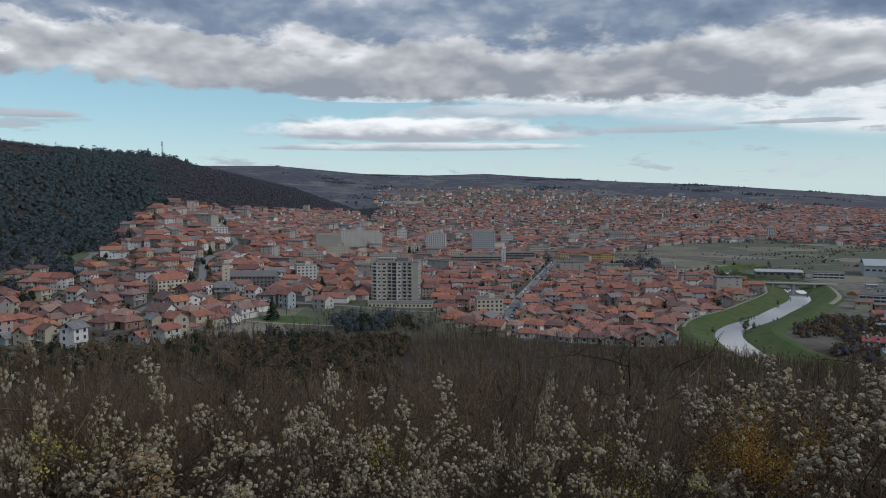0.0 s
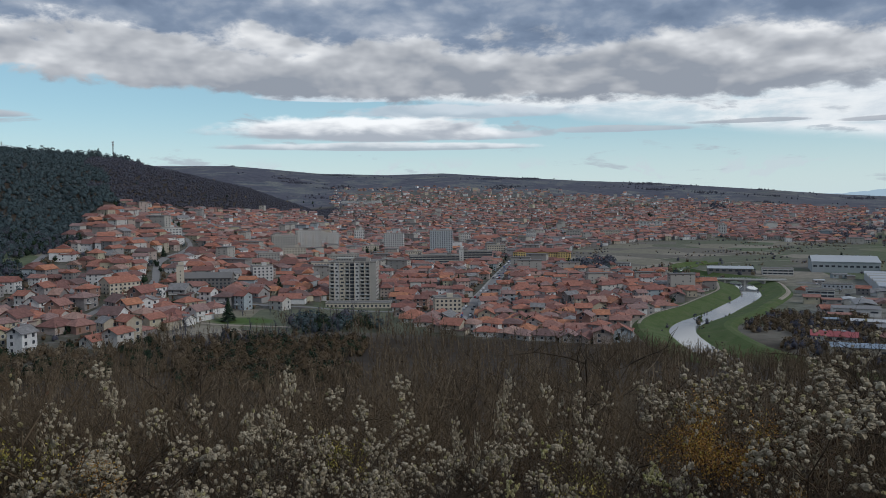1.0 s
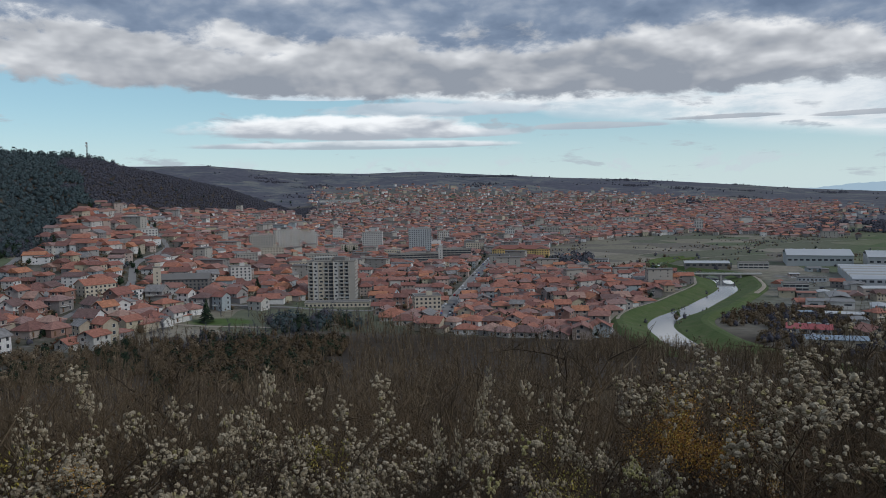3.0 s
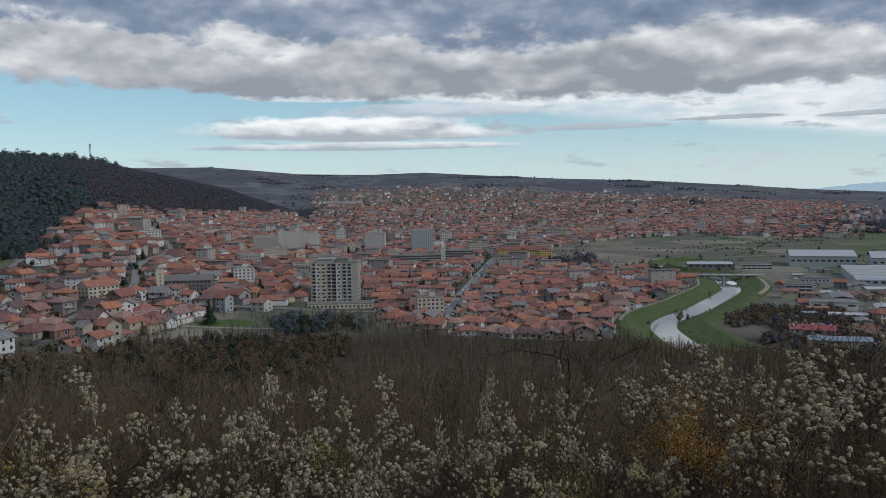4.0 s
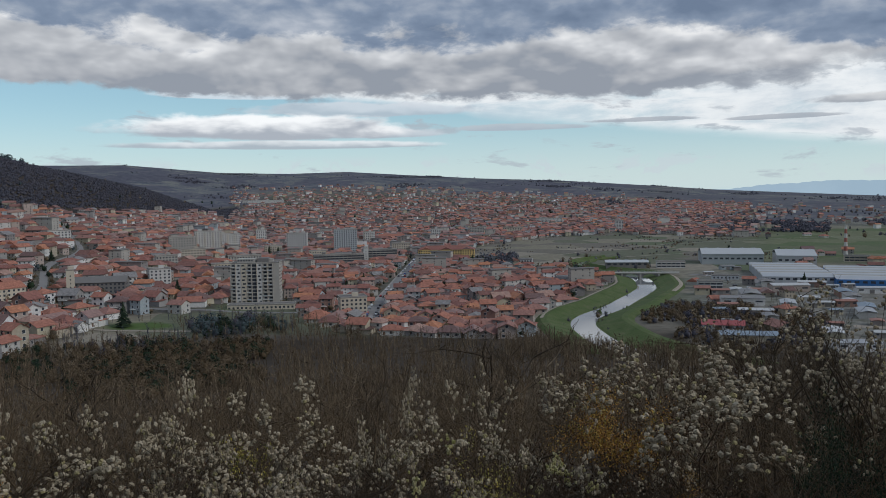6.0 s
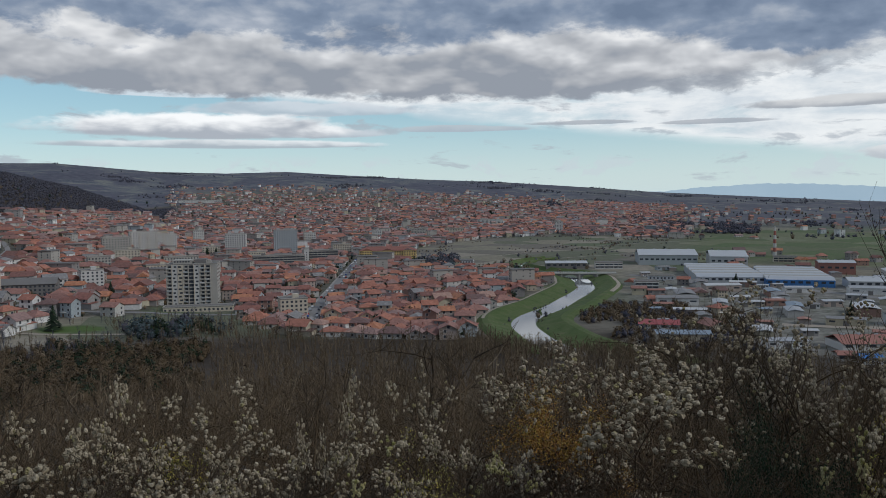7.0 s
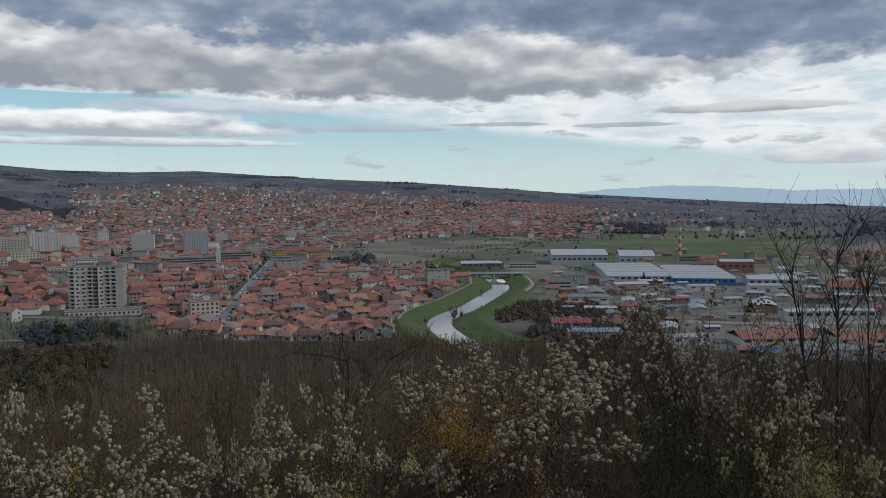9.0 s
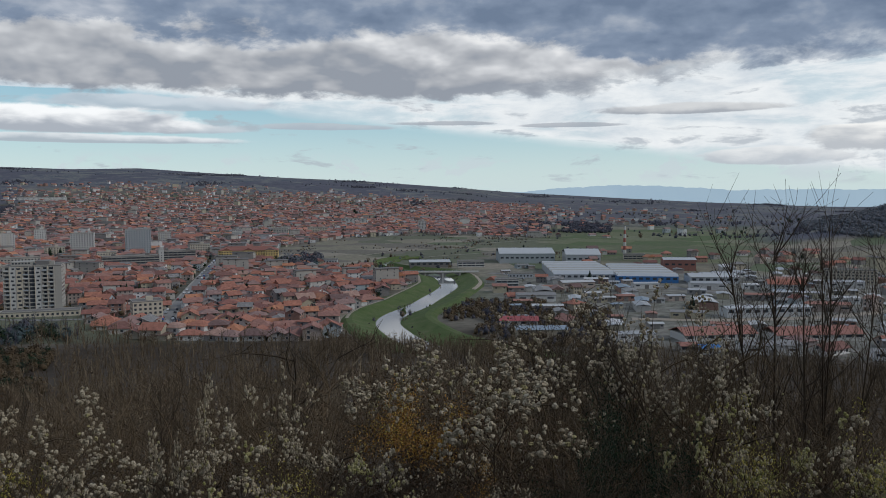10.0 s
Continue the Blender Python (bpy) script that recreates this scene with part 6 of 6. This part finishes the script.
def make_shrubs():
    K = {}
    grey, olive, brown, orange, yellow = M_HEAD, M_HEAD_Y, M_LEAF_B, M_LEAF_O, M_LEAF_Y
    for i in range(4):
        K["vine%d" % i] = shrub_kind(300 + i, "seed_head_shrub", "bare shrub overgrown with fluffy pale seed heads", "shrub", 3.0, 0.70, 7, 10, 6, 0.025, 0.30, 0.46,
                                     [(grey, 22, 18, 0.0295, 0.50)], [(brown, 200, 3, 0.020, 0.1, 0.1)], M_BARK_D)
    K["green"] = shrub_kind(310, "seed_head_shrub", "shrub overgrown with greenish seed heads and leaves", "shrub", 3.0, 0.8, 7, 10, 6, 0.025, 0.35, 0.35,
                            [(olive, 18, 14, 0.029, 0.45), (grey, 14, 12, 0.029, 0.45)], [(yellow, 20, 50, 0.015, 0.5, 0.08), (brown, 160, 3, 0.02, 0.1, 0.1)], M_BARK_D)
    K["orange"] = shrub_kind(311, "autumn_shrub", "shrub with orange-brown autumn leaves and seed heads", "shrub", 3.2, 0.7, 8, 11, 5, 0.026, 0.35, 0.3,
                             [(grey, 20, 20, 0.0245, 0.5)], [(orange, 30, 90, 0.014, 0.7, 0.08), (brown, 420, 9, 0.020, 0.1, 0.12), (yellow, 8, 70, 0.015, 0.5, 0.06)], M_BARK_D)
    K["dome"] = shrub_kind(313, "autumn_shrub", "broad dark shrub with seed heads round its crown", "shrub", 3.0, 0.55, 11, 12, 6, 0.025, 0.30, 0.50,
                           [(grey, 50, 14, 0.0295, 0.70)], [(orange, 18, 330, 0.013, 0.60, 0.10), (brown, 600, 16, 0.021, 0.12, 0.12), (yellow, 10, 40, 0.012, 0.6, 0.05)], M_BARK_D)
    K["yellow"] = shrub_kind(312, "yellow_shrub", "thin shrub with a few yellow leaves", "shrub", 2.6, 0.4, 4, 8, 4, 0.016, 0.5, 0.2, [(grey, 5, 10, 0.024, 0.4)], [(yellow, 7, 75, 0.015, 0.7, 0.055)])
    for i in range(4):
        K["bare%d" % i] = shrub_kind(320 + i, "bare_shrub", "leafless brown shrub with dense thin twigs", "shrub", 3.0, 0.6, 6, 12, 6, 0.021, 0.45, 0.2, (), [(brown, 70, 3, 0.018, 0.1, 0.1)])
    for i in range(2):
        K["dark%d" % i] = shrub_kind(350 + i, "bare_shrub", "leafless dark shrub with tangled thin twigs", "shrub", 3.0, 0.6, 6, 12, 6, 0.021, 0.45, 0.25, (), [(brown, 120, 4, 0.018, 0.1, 0.1)], M_BARK_D)
    K["ivy"] = shrub_kind(355, "ivy_shrub", "dark shrub overgrown with evergreen ivy", "shrub", 3.0, 0.5, 6, 10, 6, 0.022, 0.4, 0.25, (), [(M_CONIFER, 330, 26, 0.022, 0.1, 0.09)], M_BARK_D)
    K["oak"] = shrub_kind(360, "bare_tree", "broad leafless dark tree on the slope", "tree", 6.0, 0.55, 3, 14, 7, 0.085, 0.6, 0.05, (), (), M_BARK_D)
    for i in range(3):
        K["tree%d" % i] = shrub_kind(330 + i, "bare_tree", "leafless young tree with upright dark branches", "tree", 7.0, 0.14, 2, 30, 7, 0.060, 1.35, -0.03, (), (), M_BARK_D)
    K["furred"] = shrub_kind(340, "bare_tree", "bare dark tree draped with pale seed heads", "tree", 4.2, 0.22, 3, 13, 6, 0.040, 0.6, 0.1, [(grey, 46, 13, 0.028, 0.5)], (), M_BARK_D)
    K["tangle"] = shrub_kind(345, "bare_tree", "small leafless dark tree with tangled twigs", "tree", 4.2, 0.5, 4, 18, 9, 0.036, 0.6, 0.12, (), ())
    rng = random.Random(77)

    # kind, bearing, distance, dip of the top, width factor
    trees = [("furred", 39.4, 12.0, -6.6, 0.8), ("furred", 41.4, 11.8, -7.6, 0.7), ("tree2", 34.4, 13.5, -5.4, 0.6), ("tree0", 47.3, 13.0, 1.3, 0.8), ("tree1", 50.1, 13.4, 1.6, 0.75), ("tree2", 51.4, 13.5, 0.6, 0.6),
             ("tree0", 54.4, 12.5, -1.0, 0.8), ("tree1", 31.4, 16.0, -7.5, 0.7), ("tree2", -25.2, 12.0, -11.5, 0.8), ("tree0", 4.6, 19.0, -11.4, 0.8), ("tree1", -5.0, 22.0, -11.0, 0.8), ("oak", 13.5, 36.0, -9.0, 1.0),
             ("oak", -14.5, 60.0, -10.2, 1.0), ("oak", 32.0, 45.0, -9.2, 1.0), ("tree1", 36.8, 12.5, -6.4, 0.8), ("tree0", 33.0, 12.0, -6.8, 0.8), ("tree2", 42.8, 13.0, -7.5, 0.6),
             ("tangle", 35.0, 12.0, -6.6, 0.8), ("tangle", 40.8, 11.5, -5.8, 0.7),
             ("tangle", -27.0, 7.5, -11.4, 1.1), ("tangle", -20.2, 8.0, -11.6, 1.1)]
    west = [("bare0", -28.6, 9.0, -9.0, 1.1), ("bare2", -25.0, 9.6, -9.3, 1.1), ("bare3", -18.2, 10.0, -9.7, 1.1), ("bare1", -12.8, 11.0, -10.0, 1.1), ("vine0", -27.5, 8.0, -12.4, 0.9), ("vine1", -24.0, 7.6, -13.4, 0.9),
             ("bare0", -21.0, 10.5, -10.4, 1), ("yellow", -21.6, 9.0, -10.4, 0.8), ("vine2", -19.4, 7.8, -13.4, 0.8), ("bare1", -15.5, 9.5, -10.8, 1.1), ("vine3", -12.3, 8.4, -11.8, 0.5), ("vine0", -9.4, 7.4, -13.8, 0.9),
             ("vine1", -6.6, 8.0, -13.6, 0.5), ("bare2", -4.6, 10.5, -12.4, 1), ("vine2", -3.4, 7.6, -13.8, 0.7), ("vine2", -30.5, 8.4, -12.6, 1), ("orange", -25.4, 6.4, -16.6, 1.2), ("vine1", -28.8, 8.6, -10.0, 0.55), ("vine3", -25.4, 8.8, -10.4, 0.5), ("tangle", -23.0, 9.0, -9.4, 0.8), ("vine0", -21.8, 8.6, -11.0, 0.45),
            ("vine2", -16.6, 8.0, -13.0, 0.7), ("vine3", -14.4, 7.0, -15.6, 0.9), ("vine1", -6.0, 6.8, -15.4, 0.9), ("vine0", -1.0, 7.6, -13.9, 0.6)]
    middle = [("yellow", -1.7, 8.6, -13.0, 0.6), ("vine3", 0.9, 7.0, -16.2, 0.8), ("bare3", 3.2, 11.0, -12.0, 1.2), ("vine0", 3.4, 6.8, -16.6, 0.8), ("vine1", 7.6, 8.8, -11.8, 0.34), ("vine2", 9.0, 7.0, -15.4, 0.8),
             ("green", 12.2, 7.2, -15.6, 0.7), ("vine3", 14.6, 8.6, -13.4, 0.6), ("vine0", 16.8, 8.8, -12.2, 0.6), ("dome", 20.2, 8.8, -10.8, 0.95), ("vine1", 24.6, 9.6, -12.4, 0.35), ("vine2", 26.6, 9.6, -14.8, 0.35),
             ("orange", 25.6, 6.6, -18.8, 0.6)]
    east = [("bare0", 28.3, 10.0, -11.4, 1), ("bare1", 30.5, 9.0, -12.0, 1), ("bare2", 33.0, 9.5, -10.4, 1), ("bare3", 36.5, 9.0, -12.6, 1), ("bare0", 39.0, 9.0, -12.6, 1), ("green", 44.0, 8.6, -13.6, 0.6),
             ("green", 47.4, 8.4, -13.0, 0.6), ("vine1", 50.6, 8.2, -13.4, 0.6), ("green", 54.0, 9.0, -12.6, 0.6), ("bare1", 42.0, 11.0, -11.0, 1), ("bare2", 56.5, 9.0, -12.6, 1), ("ivy", 38.6, 8.2, -13.6, 0.6), ("ivy", 36.0, 7.8, -15.2, 0.55)]
    spots = trees + west + middle + east
    # a lower, nearer row closes the picture's foot
    for i, az in enumerate(np.arange(-31, 58, 3.1)):
        spots.append((("dark%d" % (i % 2)) if i % 5 != 1 or az < -20 or 14 < az < 24 or 30 < az else "vine%d" % (i % 3), az + rng.uniform(-0.8, 0.8), rng.uniform(5.8, 6.8), rng.uniform(-19.8, -17.2), 1))
    # a further row of bare shrubs
    for i, az in enumerate(np.arange(-34, 60, 2.2)):
        spots.append(("bare%d" % (i % 4), az + rng.uniform(-0.7, 0.7), rng.uniform(12, 24), rng.uniform(-13.6, -11.4), 1.25))
    groups = {"seed_head_shrub": "seed-head shrubs on the slope", "bare_shrub": "bare shrubs on the slope", "autumn_shrub": "autumn shrubs on the slope", "yellow_shrub": "yellow shrubs on the slope", "ivy_shrub": "ivy shrubs on the slope", "bare_tree": "bare trees on the slope"}
    for kind, az, r, dip, wide in spots:
        x, y = r * math.sin(radians(az)), r * math.cos(radians(az))
        z = height(x, y)
        h = max(0.8, EYE + r * math.tan(radians(dip)) - z)
        s = h / K[kind][1]
        turn = rng.uniform(-12, 12) - az if kind in ("dome", "orange", "yellow", "green") else rng.uniform(0, 360)
        ob = copy_thing(K[kind][0], pose(x, y, z, 0, 0, turn))
        ob.scale = (max(s, 0.65) * wide, max(s, 0.65) * wide, max(s, 0.5))
        tagged(ob, group=groups[ob.name.split(".")[0]])
    for o, _ in K.values():
        for c in (*o.children_recursive, o):
            bpy.data.objects.remove(c)


make_shrubs()
